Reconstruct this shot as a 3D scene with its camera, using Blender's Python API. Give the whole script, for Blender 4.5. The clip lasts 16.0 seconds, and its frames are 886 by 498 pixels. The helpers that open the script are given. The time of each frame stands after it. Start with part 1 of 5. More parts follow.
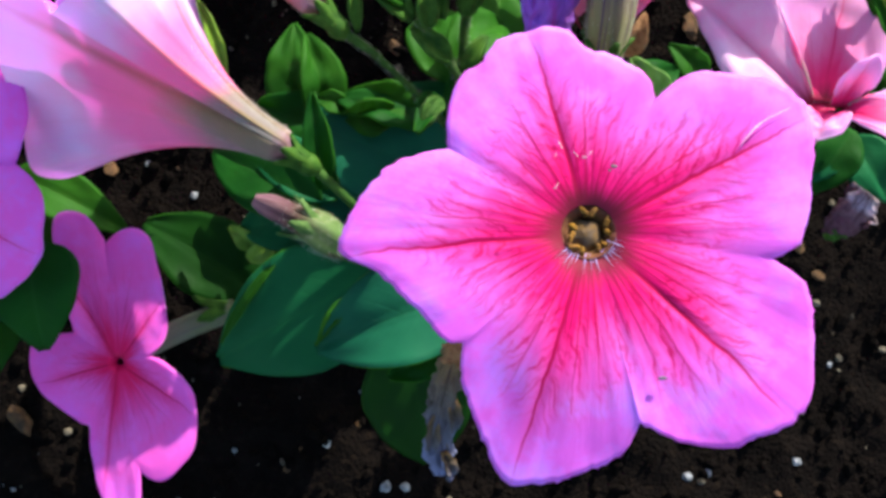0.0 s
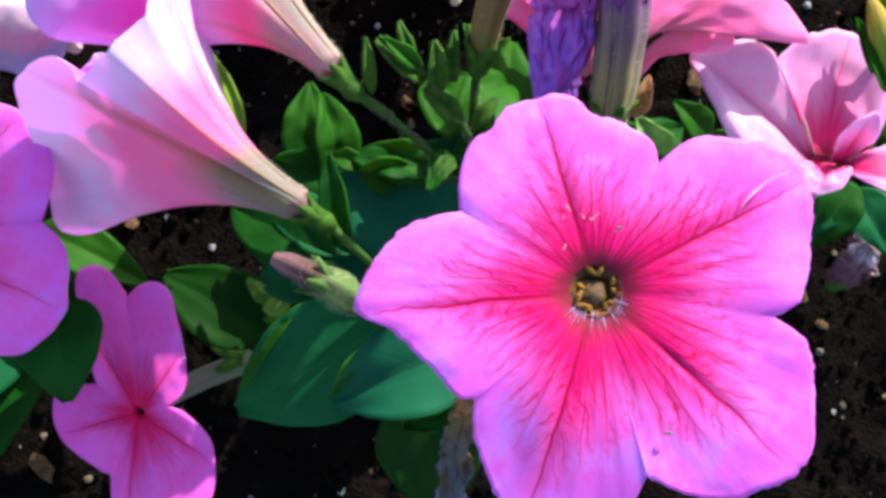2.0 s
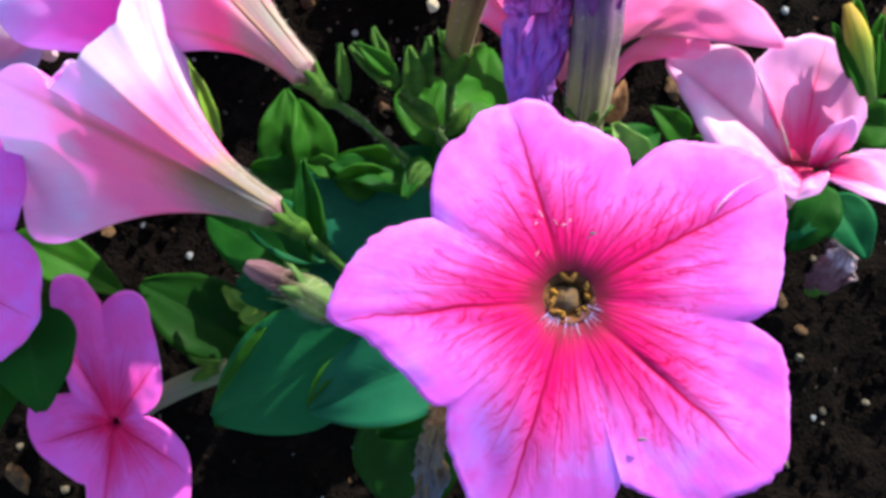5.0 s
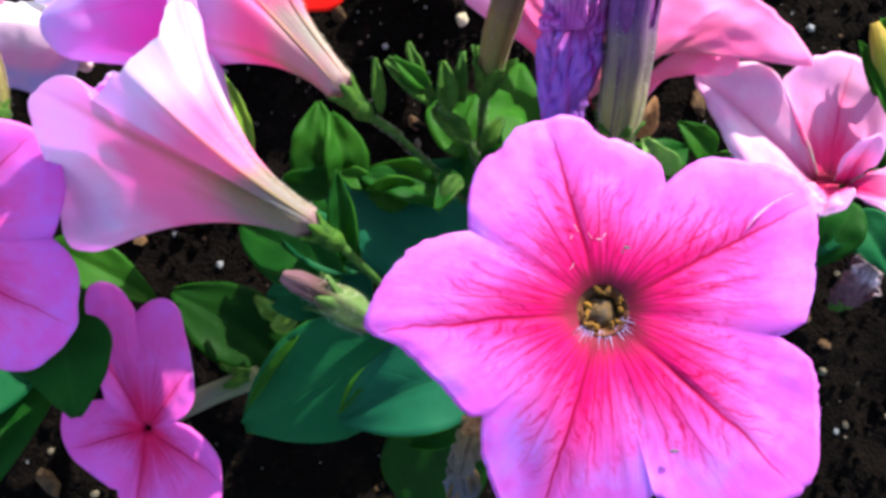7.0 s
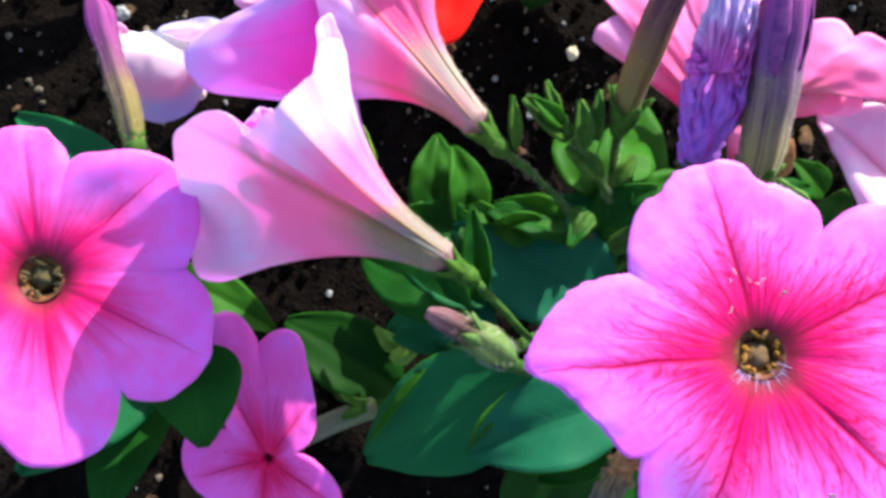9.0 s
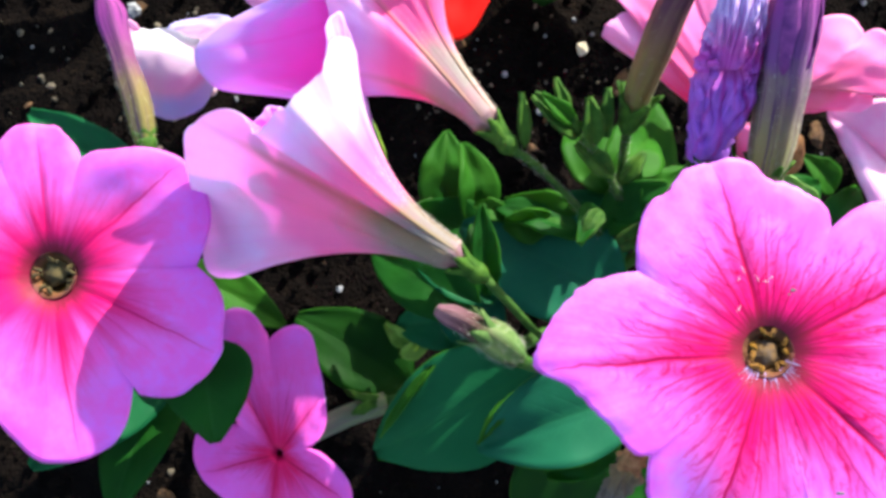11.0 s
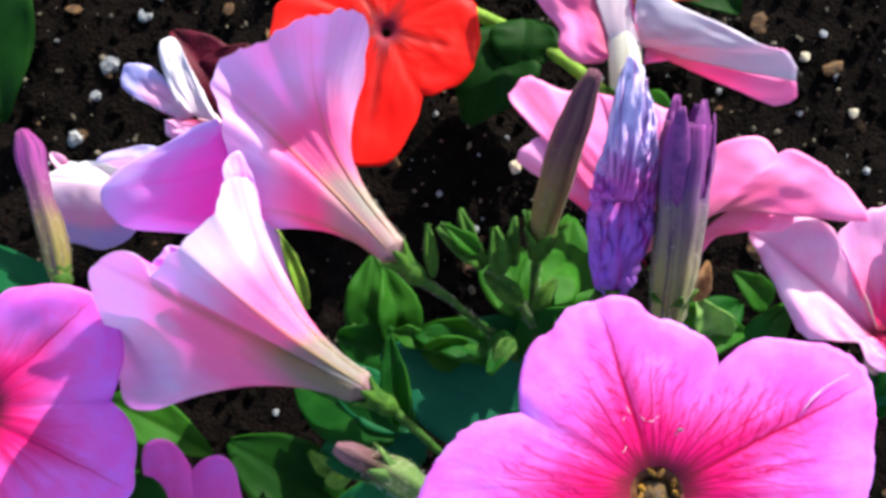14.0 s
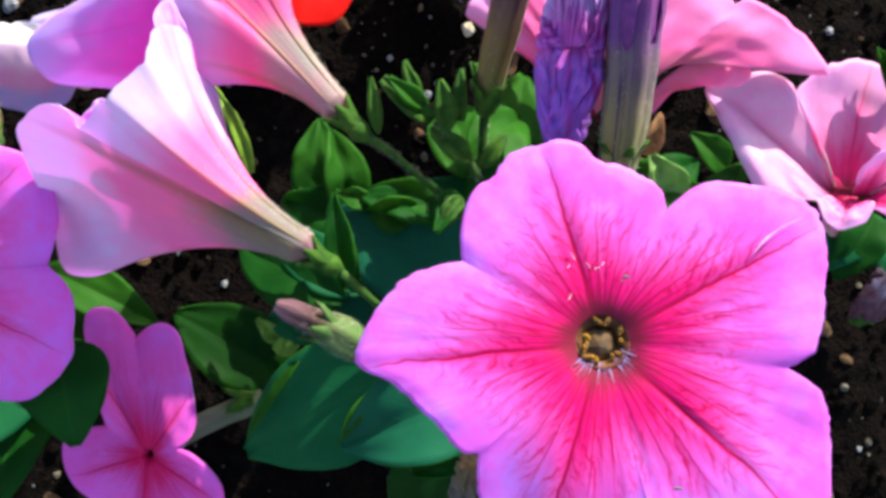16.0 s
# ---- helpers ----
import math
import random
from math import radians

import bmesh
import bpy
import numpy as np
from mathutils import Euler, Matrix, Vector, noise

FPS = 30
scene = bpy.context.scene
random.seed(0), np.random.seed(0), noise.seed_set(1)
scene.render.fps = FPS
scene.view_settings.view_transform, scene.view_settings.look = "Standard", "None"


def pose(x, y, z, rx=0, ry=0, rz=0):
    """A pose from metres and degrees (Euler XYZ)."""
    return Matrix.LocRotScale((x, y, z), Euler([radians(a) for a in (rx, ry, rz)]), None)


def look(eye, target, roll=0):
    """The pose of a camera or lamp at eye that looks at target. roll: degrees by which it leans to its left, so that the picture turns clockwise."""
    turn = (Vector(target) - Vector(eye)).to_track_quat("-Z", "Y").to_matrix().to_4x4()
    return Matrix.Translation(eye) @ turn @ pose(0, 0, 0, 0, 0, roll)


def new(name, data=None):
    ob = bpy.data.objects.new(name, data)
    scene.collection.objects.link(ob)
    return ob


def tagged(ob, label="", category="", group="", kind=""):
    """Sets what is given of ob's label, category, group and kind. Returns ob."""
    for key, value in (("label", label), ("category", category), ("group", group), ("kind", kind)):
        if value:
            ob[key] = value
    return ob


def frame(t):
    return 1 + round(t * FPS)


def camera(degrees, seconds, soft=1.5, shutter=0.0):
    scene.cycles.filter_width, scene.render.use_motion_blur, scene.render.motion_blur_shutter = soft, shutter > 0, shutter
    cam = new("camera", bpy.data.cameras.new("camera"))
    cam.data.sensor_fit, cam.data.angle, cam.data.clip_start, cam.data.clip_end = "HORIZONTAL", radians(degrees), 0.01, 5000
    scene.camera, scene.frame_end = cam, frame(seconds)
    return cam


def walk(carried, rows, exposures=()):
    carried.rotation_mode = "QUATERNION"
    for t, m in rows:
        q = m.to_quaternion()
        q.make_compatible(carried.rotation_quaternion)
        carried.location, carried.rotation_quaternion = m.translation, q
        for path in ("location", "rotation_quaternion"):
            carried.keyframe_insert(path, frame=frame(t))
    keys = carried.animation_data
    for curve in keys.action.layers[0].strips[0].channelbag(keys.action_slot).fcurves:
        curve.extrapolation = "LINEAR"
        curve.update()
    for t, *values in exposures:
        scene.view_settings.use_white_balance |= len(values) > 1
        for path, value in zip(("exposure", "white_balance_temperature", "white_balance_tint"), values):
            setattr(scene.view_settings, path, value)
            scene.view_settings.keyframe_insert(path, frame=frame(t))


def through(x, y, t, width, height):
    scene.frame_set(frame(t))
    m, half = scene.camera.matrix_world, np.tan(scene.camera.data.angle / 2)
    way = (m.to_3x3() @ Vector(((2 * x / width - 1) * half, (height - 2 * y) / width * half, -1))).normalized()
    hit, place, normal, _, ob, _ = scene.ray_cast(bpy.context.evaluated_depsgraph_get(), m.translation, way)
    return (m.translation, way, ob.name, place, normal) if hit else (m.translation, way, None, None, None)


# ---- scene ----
cam = camera(40, 16.0, 3.5)
walk(cam, [
    (0.0, pose(0.0010, -0.0048, 0.3145, 3.58, -1.02, 0.02)),
    (0.5, pose(0.0020, -0.0023, 0.3190, 4.39, -0.81, -0.11)),
    (1.0, pose(0.0002, -0.0016, 0.3206, 5.29, -0.46, 0.13)),
    (1.5, pose(0.0001, -0.0001, 0.3206, 5.14, -0.50, 0.00)),
    (2.0, pose(0.0004, -0.0004, 0.3229, 5.08, -0.56, -0.09)),
    (2.5, pose(0.0032, 0.0050, 0.3221, 4.82, -0.92, -0.28)),
    (3.0, pose(0.0037, 0.0046, 0.3211, 4.95, -1.02, -0.31)),
    (3.2, pose(0.0020, 0.0022, 0.3204, 5.19, -1.11, -0.18)),
    (5.3, pose(0.0039, -0.0013, 0.3224, 5.53, -0.87, -0.40)),
    (5.5, pose(0.0033, -0.0019, 0.3235, 5.59, -0.70, -0.19)),
    (6.0, pose(0.0011, -0.0029, 0.3255, 5.90, -0.62, 0.28)),
    (6.5, pose(-0.0031, -0.0007, 0.3249, 5.63, -1.23, 0.07)),
    (7.0, pose(-0.0015, -0.0004, 0.3254, 5.90, -0.64, 0.21)),
    (7.5, pose(-0.0039, 0.0038, 0.3264, 5.89, -0.56, 0.26)),
    (8.0, pose(-0.0121, 0.0067, 0.3264, 6.20, 0.18, 0.68)),
    (8.5, pose(-0.0245, 0.0049, 0.3265, 6.23, -0.62, 0.94)),
    (9.0, pose(-0.0314, 0.0046, 0.3272, 6.41, -0.80, 1.03)),
    (9.2, pose(-0.0351, 0.0057, 0.3275, 6.36, -0.78, 1.32)),
    (11.3, pose(-0.0283, 0.0062, 0.3283, 5.93, 0.09, 0.89)),
    (11.5, pose(-0.0219, 0.0074, 0.3282, 6.48, 0.34, 0.44)),
    (12.0, pose(-0.0144, 0.0110, 0.3264, 6.52, 0.40, 0.24)),
    (12.5, pose(-0.0093, 0.0132, 0.3243, 7.62, 0.69, -0.25)),
    (13.0, pose(-0.0085, 0.0228, 0.3249, 8.35, 1.97, 0.34)),
    (13.5, pose(-0.0043, 0.0297, 0.3292, 9.52, 2.47, 0.12)),
    (14.0, pose(0.0003, 0.0192, 0.3288, 9.37, 2.24, 0.29)),
    (14.5, pose(0.0038, 0.0103, 0.3268, 8.52, 1.80, -0.08)),
    (15.0, pose(-0.0040, 0.0072, 0.3217, 6.49, 1.25, 0.08)),
    (15.5, pose(0.0035, 0.0021, 0.3179, 6.69, 1.30, -0.72)),
    (16.0, pose(0.0071, 0.0086, 0.3187, 5.18, 1.32, -0.33)),
], [  # the exposure drifts a little along the way
    (0.0, 1.29), (1.5, 1.38), (3.0, 1.25), (5.5, 1.38), (7.5, 1.47), (9.0, 1.61), (11.5, 1.63), (12.5, 1.45), (14.5, 1.35), (15.5, 1.27), (16.0, 1.30)
])

# ---------------------------------------------------------------- light
SUN_AZ, SUN_EL = radians(60), radians(25)          # azimuth from +x towards +y
world = bpy.data.worlds.new("sky")
scene.world = world
world.use_nodes = True
wn = world.node_tree.nodes
sky = wn.new("ShaderNodeTexSky")
sky.sky_type = "NISHITA"
sky.sun_disc = False
sky.sun_elevation = SUN_EL
sky.sun_rotation = radians(90) - SUN_AZ
wn["Background"].inputs["Strength"].default_value = 0.15
world.node_tree.links.new(sky.outputs[0], wn["Background"].inputs[0])
sun_data = bpy.data.lights.new("sun", "SUN")
sun_data.energy, sun_data.angle, sun_data.color = 4.6, radians(0.55), (1.0, 0.95, 0.86)
sun = new("sun", sun_data)
sun_way = Vector((math.cos(SUN_AZ) * math.cos(SUN_EL), math.sin(SUN_AZ) * math.cos(SUN_EL), math.sin(SUN_EL)))
sun.matrix_world = look(sun_way * 3, (0, 0, 0))


# ---------------------------------------------------------------- small tools (all lengths below in millimetres)
def V(*p):
    return Vector(p)


def smooth(x):
    x = min(1.0, max(0.0, x))
    return x * x * (3 - 2 * x)


def along(values, x):
    """Smooth interpolation through evenly spaced values, x in 0..1."""
    n = len(values) - 1
    x = min(max(x, 0.0), 1.0) * n
    i = min(int(x), n - 1)
    f = x - i
    a, b = values[i], values[i + 1]
    ma = (b - values[i - 1]) / 2 if i > 0 else b - a
    mb = (values[i + 2] - a) / 2 if i + 2 <= n else b - a
    return (2 * f**3 - 3 * f * f + 1) * a + (f**3 - 2 * f * f + f) * ma + (3 * f * f - 2 * f**3) * b + (f**3 - f * f) * mb


def bez(pts, s):
    """A point on the Bezier curve through control points."""
    pts = [Vector(p) for p in pts]
    while len(pts) > 1:
        pts = [a.lerp(b, s) for a, b in zip(pts, pts[1:])]
    return pts[0]


def basis(n, ref=(1, 0, 0)):
    """Axes x, y, z with z along n and x as near to ref as it can be."""
    z = Vector(n).normalized()
    x = Vector(ref)
    x = (x - z * x.dot(z)).normalized()
    return x, z.cross(x), z


def thing(name, at, label, category, group=""):
    """The Empty of a thing, at its base."""
    ob = new(name)
    ob.empty_display_size = 0.005
    ob.location = Vector(at) / 1000
    return tagged(ob, label, category, group)


def origin(ob):
    at = ob.location.copy() if ob.parent is None else origin(ob.parent) + ob.location
    return at


def mesh_part(name, verts, faces, mats, parent, label="", uv=None, slots=None, kind="", smooth_shade=True):
    """One mesh object under a thing. Verts in millimetres of the world."""
    off = origin(parent) if parent is not None else Vector((0, 0, 0))
    me = bpy.data.meshes.new(name)
    me.from_pydata([tuple(Vector(v) / 1000 - off) for v in verts], [], faces)
    for m in mats:
        me.materials.append(m)
    if slots:
        me.polygons.foreach_set("material_index", slots)
    if uv:
        layer = me.uv_layers.new(name="UVMap")
        flat = [c for f in faces for i in f for c in uv[i]]
        layer.data.foreach_set("uv", flat)
    me.polygons.foreach_set("use_smooth", [smooth_shade] * len(me.polygons))
    me.update()
    ob = new(name, me)
    if parent is not None:
        ob.parent = parent
    return tagged(ob, label=label, kind=kind)


def sheet(name, f, nu, nv, mats, parent, thick=0.3, label="", flip=False, uvf=None, edge_slot=1, around=False, rim_only=False, no_rim=False, soft=False):
    """A thin two-sided sheet f(u, v) -> place, with a closed edge. mats: face, back."""
    g = [[Vector(f(i / nu, j / nv)) for j in range(nv + 1)] for i in range(nu + 1)]
    verts, uv, n1 = [], [], (nu + 1) * (nv + 1)
    back, norms = [], []
    for i in range(nu + 1):
        for j in range(nv + 1):
            a = g[(i + 1) % nu][j] - g[(i - 1) % nu][j] if around else g[min(i + 1, nu)][j] - g[max(i - 1, 0)][j]
            b = g[i][min(j + 1, nv)] - g[i][max(j - 1, 0)]
            if soft:
                e = 0.004
                a = Vector(f(i / nu + e, j / nv)) - Vector(f(i / nu - e, j / nv))
                b = Vector(f(i / nu, j / nv + e)) - Vector(f(i / nu, j / nv - e))
            n = a.cross(b)
            n = n.normalized() if n.length > 1e-9 else V(0, 0, 1)
            if flip:
                n = -n
            norms.append(n)
            verts.append(g[i][j])
            back.append(g[i][j] - n * thick)
            uv.append(uvf(i / nu, j / nv) if uvf else (i / nu, j / nv))
    verts += back
    uv += uv
    at = lambda i, j: i * (nv + 1) + j
    faces, slots = [], []
    for i in range(nu):
        for j in range(nv):
            q = (at(i, j), at(i + 1, j), at(i + 1, j + 1), at(i, j + 1))
            r = tuple(n1 + k for k in reversed(q))
            if flip:
                q, r = tuple(reversed(q)), tuple(reversed(r))
            faces += [q, r]
            slots += [0, 1]
    ring = [at(i, 0) for i in range(nu)] + [at(nu, j) for j in range(nv)] + [at(i, nv) for i in range(nu, 0, -1)] + [at(0, j) for j in range(nv, 0, -1)]
    for a, b in zip(ring, ring[1:] + ring[:1]):
        if no_rim or rim_only and not (a % (nv + 1) == nv and b % (nv + 1) == nv):
            continue
        q = (b, a, n1 + a, n1 + b)
        faces.append(tuple(reversed(q)) if flip else q)
        slots.append(edge_slot)
    ob = mesh_part(name, verts, faces, mats, parent, label, uv, slots)
    if soft:
        ob.data.normals_split_custom_set_from_vertices([tuple(n) for n in norms] + [tuple(-n) for n in norms])
    return ob


def rod(name, pts, radii, mat, parent, label="", sides=10, steps=14, ridge=0.0, wobble=0.0, caps=True):
    """A tapered rod along a Bezier curve. radii: along it, in millimetres; ridge: depth of five lengthwise ribs."""
    verts, faces, uv = [], [], []
    ref = V(0.3, 0.2, 1)
    for k in range(steps + 1):
        s = k / steps
        c = bez(pts, s)
        t = bez(pts, min(1, s + 0.02)) - bez(pts, max(0, s - 0.02))
        x, y, z = basis(t, ref)
        ref = x
        r = along(radii, s)
        c = c + (x * noise.noise(c * 0.11) + y * noise.noise(c * 0.13 + V(9, 3, 1))) * wobble
        for i in range(sides):
            a = 2 * math.pi * i / sides
            rr = r * (1 + ridge * math.cos(5 * a))
            verts.append(c + (x * math.cos(a) + y * math.sin(a)) * rr)
            uv.append((i / sides, s))
    for k in range(steps):
        for i in range(sides):
            j = (i + 1) % sides
            faces.append((k * sides + i, k * sides + j, (k + 1) * sides + j, (k + 1) * sides + i))
    if caps:
        faces.append(tuple(range(sides - 1, -1, -1)))
        faces.append(tuple(steps * sides + i for i in range(sides)))
    return mesh_part(name, verts, faces, [mat], parent, label, uv)


# ---------------------------------------------------------------- materials
def material(name):
    m = bpy.data.materials.new(name)
    m.use_nodes = True
    nt = m.node_tree
    nt.nodes.clear()
    return m, nt


class Net:
    """A short way to write node trees."""

    def __init__(self, nt):
        self.nt = nt

    def node(self, kind, _out=0, _set=(), **links):
        n = self.nt.nodes.new(kind)
        for k, v in _set:
            if k == "op":
                n.operation = v
            elif k == "blend":
                n.blend_type = v
            elif k == "bands":
                n.bands_direction = v
        for k, v in links.items():
            k = int(k[1:]) if k[0] == "i" and k[1:].isdigit() else k.replace("_", " ")
            if isinstance(v, (int, float, tuple)):
                n.inputs[k].default_value = v
            else:
                self.nt.links.new(v, n.inputs[k])
        return n.outputs[_out]

    def math(self, op, a, b=0.0, c=0.0, clamp=False):
        n = self.nt.nodes.new("ShaderNodeMath")
        n.operation, n.use_clamp = op, clamp
        for i, v in enumerate((a, b, c)):
            if isinstance(v, (int, float)):
                n.inputs[i].default_value = v
            else:
                self.nt.links.new(v, n.inputs[i])
        return n.outputs[0]

    def ramp(self, x, stops):
        n = self.nt.nodes.new("ShaderNodeValToRGB")
        el = n.color_ramp.elements
        while len(el) < len(stops):
            el.new(0.5)
        for e, (p, c) in zip(el, stops):
            e.position = p
            e.color = (*c, 1) if isinstance(c, tuple) else (c, c, c, 1)
        self.nt.links.new(x, n.inputs[0])
        return n.outputs[0]

    def mix(self, f, a, b):
        n = self.nt.nodes.new("ShaderNodeMix")
        n.data_type = "RGBA"
        for i, v in ((0, f), (6, a), (7, b)):
            if isinstance(v, (int, float)):
                n.inputs[i].default_value = v
            elif isinstance(v, tuple):
                n.inputs[i].default_value = (*v, 1)
            else:
                self.nt.links.new(v, n.inputs[i])
        return n.outputs[2]

    def combine(self, x, y, z=0.0):
        return self.node("ShaderNodeCombineXYZ", X=x, Y=y, Z=z)

    def noise(self, vec, scale, detail=3.0, rough=0.55, out=0):
        return self.node("ShaderNodeTexNoise", out, Vector=vec, Scale=scale, Detail=detail, Roughness=rough)

    def uv(self):
        n = self.nt.nodes.new("ShaderNodeTexCoord")
        s = self.nt.nodes.new("ShaderNodeSeparateXYZ")
        self.nt.links.new(n.outputs["UV"], s.inputs[0])
        return n.outputs["UV"], s.outputs[0], s.outputs[1]

    def obj(self):
        return self.nt.nodes.new("ShaderNodeNewGeometry").outputs["Position"]

    def finish(self, colour, rough=0.5, bump=None, bump_depth=0.0002, glow_through=0.0, through=None, spec=0.4, sheen=0.0, strength=0.6):
        p = self.nt.nodes.new("ShaderNodeBsdfPrincipled")
        out = self.nt.nodes.new("ShaderNodeOutputMaterial")
        for k, v in (("Base Color", colour), ("Roughness", rough), ("Specular IOR Level", spec), ("Sheen Weight", sheen)):
            if isinstance(v, (int, float)):
                p.inputs[k].default_value = v
            elif isinstance(v, tuple):
                p.inputs[k].default_value = (*v, 1)
            else:
                self.nt.links.new(v, p.inputs[k])
        if bump is not None:
            b = self.nt.nodes.new("ShaderNodeBump")
            b.inputs["Strength"].default_value = strength
            b.inputs["Distance"].default_value = bump_depth
            self.nt.links.new(bump, b.inputs["Height"])
            self.nt.links.new(b.outputs[0], p.inputs["Normal"])
        last = p.outputs[0]
        if glow_through:
            t = self.nt.nodes.new("ShaderNodeBsdfTranslucent")
            c = through if through is not None else colour
            if isinstance(c, tuple):
                t.inputs[0].default_value = (*c, 1)
            else:
                self.nt.links.new(c, t.inputs[0])
            x = self.nt.nodes.new("ShaderNodeMixShader")
            x.inputs[0].default_value = glow_through
            self.nt.links.new(last, x.inputs[1])
            self.nt.links.new(t.outputs[0], x.inputs[2])
            last = x.outputs[0]
        self.nt.links.new(last, out.inputs[0])


def petal_face(name, edge, mid, deep, vein, deep_end=0.42, vein_amount=0.85, fine=0.7, warm=(0.90, 0.06, 0.42), rays=0.85, halo_amount=1.0):
    """The inner face of a petal: pale at the rim, deep at the throat, with a mid vein and a fan of side veins.
    u runs across the petal, v from the throat to the rim."""
    m, nt = material(name)
    n = Net(nt)
    uvv, u, v = n.uv()
    pos = n.obj()
    blot = n.noise(pos, 95.0, 6.0, 0.65)
    base = n.mix(n.ramp(blot, [(0.42, 0.0), (0.62, 1.0)]), edge, mid)
    base = n.mix(n.ramp(v, [(0.2, 0.7), (0.5, 0.22), (0.8, 0.0)]), base, warm)
    side = n.math("ABSOLUTE", n.math("SUBTRACT", u, 0.5))
    half = n.math("SIGN", n.math("SUBTRACT", u, 0.5))
    far = n.math("DIVIDE", n.math("ADD", v, 0.17), 1.17)
    odd = n.math("MULTIPLY", n.noise(pos, 30.0, 0.0), 3.0)
    wav = n.noise(n.combine(n.math("MULTIPLY", u, 10.0), n.math("MULTIPLY", v, 1.2), odd), 1.0, 3.0)
    reach = n.math("ADD", v, n.math("MULTIPLY", n.math("SUBTRACT", wav, 0.5), 0.55))
    reach = n.math("ADD", reach, n.math("MULTIPLY", side, 0.2))
    dk = n.ramp(reach, [(0.0, 1.0), (deep_end * 0.55, 0.92), (deep_end, 0.38), (deep_end * 1.5, 0.0)])
    col = n.mix(dk, base, deep)
    near = n.math("SUBTRACT", 1.0, n.math("DIVIDE", n.math("MULTIPLY", side, far), 0.055), clamp=True)
    near = n.math("MULTIPLY", near, n.ramp(v, [(0.0, 0.7), (0.5, 0.6), (0.95, 0.0)]))
    col = n.mix(near, col, deep)
    # mid vein, a little crooked, thinning to the rim
    crook = n.math("MULTIPLY", n.math("SUBTRACT", n.noise(n.combine(v, 0.3, odd), 4.0, 2.0), 0.5), 0.05)
    width = n.ramp(v, [(0.0, 0.019), (0.35, 0.012), (0.8, 0.0065), (1.0, 0.004)])

    def ray(place, thin, fade):
        lat = n.math("MULTIPLY", n.math("MULTIPLY", n.math("ABSOLUTE", n.math("ADD", place, crook)), 1.2), far)
        one = n.math("SUBTRACT", 1.6, n.math("DIVIDE", lat, n.math("MULTIPLY", width, thin * 0.62)), clamp=True)
        return n.math("MULTIPLY", one, n.ramp(v, fade))

    line = ray(n.math("SUBTRACT", u, 0.5), 1.0, [(0.0, 1.0), (0.55, 0.95), (0.85, 0.7), (1.0, 0.1)])
    # side veins that fan out from the throat, of unlike length
    for place, thin, end in ((0.33, 0.62, 0.80), (0.67, 0.62, 0.74), (0.18, 0.5, 0.66), (0.83, 0.5, 0.70), (0.08, 0.4, 0.5), (0.93, 0.4, 0.46), (0.42, 0.36, 0.42), (0.59, 0.36, 0.46), (0.26, 0.34, 0.5), (0.75, 0.34, 0.52)):
        shift = n.math("SUBTRACT", u, n.math("ADD", place, n.math("MULTIPLY", n.math("SUBTRACT", odd, 1.5), 0.05)))
        line = n.math("MAXIMUM", line, ray(shift, thin, [(0.0, 0.9 * rays), (end * 0.6, 0.8 * rays), (end, 0.0)]))
    # hair veins that leave the mid vein aslant and fork outward
    warp = n.noise(n.combine(n.math("MULTIPLY", u, 5.0), n.math("MULTIPLY", v, 3.5), odd), 1.6, 3.0)
    hair = None
    for count, slope, sway, thin in ((10.0, 2.1, 0.16, 0.0056), (17.0, 1.6, 0.22, 0.0042)):
        foot = n.math("ADD", n.math("MULTIPLY", far, n.math("SUBTRACT", 1.0, n.math("MULTIPLY", side, slope))), n.math("ADD", n.math("MULTIPLY", warp, sway), n.math("MULTIPLY", half, 0.021)))
        saw = n.math("ABSOLUTE", n.math("SUBTRACT", n.math("FRACT", n.math("MULTIPLY", foot, count)), 0.5))
        one = n.math("SUBTRACT", 1.5, n.math("DIVIDE", n.math("MULTIPLY", saw, 0.42 / count), thin * 0.7), clamp=True)
        hair = one if hair is None else n.math("MAXIMUM", hair, n.math("MULTIPLY", one, 0.6))
    patchy = n.noise(n.combine(n.math("MULTIPLY", u, 12.0), n.math("MULTIPLY", v, 3.5), odd), 1.0, 2.0)
    gate = n.math("MULTIPLY", n.ramp(reach, [(0.1, 0.5), (0.3, 1.0), (0.55, 0.8), (0.85, 0.0)]), n.ramp(patchy, [(0.33, 0.0), (0.56, 1.0)]))
    hair = n.math("MULTIPLY", n.math("MULTIPLY", hair, gate), fine)
    veins = n.math("MAXIMUM", line, hair)
    col = n.mix(n.math("MULTIPLY", hair, vein_amount, clamp=True), col, tuple(0.7 * a + 0.3 * b for a, b in zip(vein, deep)))
    col = n.mix(n.math("MULTIPLY", line, vein_amount, clamp=True), col, vein)
    halo = n.math("ADD", v, n.math("MULTIPLY", n.math("SUBTRACT", wav, 0.5), 0.16))
    col = n.mix(n.ramp(halo, [(0.0, halo_amount), (0.05, 0.85 * halo_amount), (0.10, 0.4 * halo_amount), (0.17, 0.0)]), col, (0.26, 0.016, 0.045))
    grain = n.noise(pos, 2600.0, 2.0)
    wrink = n.noise(n.combine(n.math("MULTIPLY", u, 46.0), n.math("MULTIPLY", v, 7.0), n.math("MULTIPLY", n.noise(pos, 25.0, 0.0), 6.0)), 1.0, 3.0)
    bump = n.math("ADD", n.math("ADD", n.math("MULTIPLY", grain, 0.25), n.math("MULTIPLY", wrink, 0.9)), n.math("MULTIPLY", veins, -0.12))
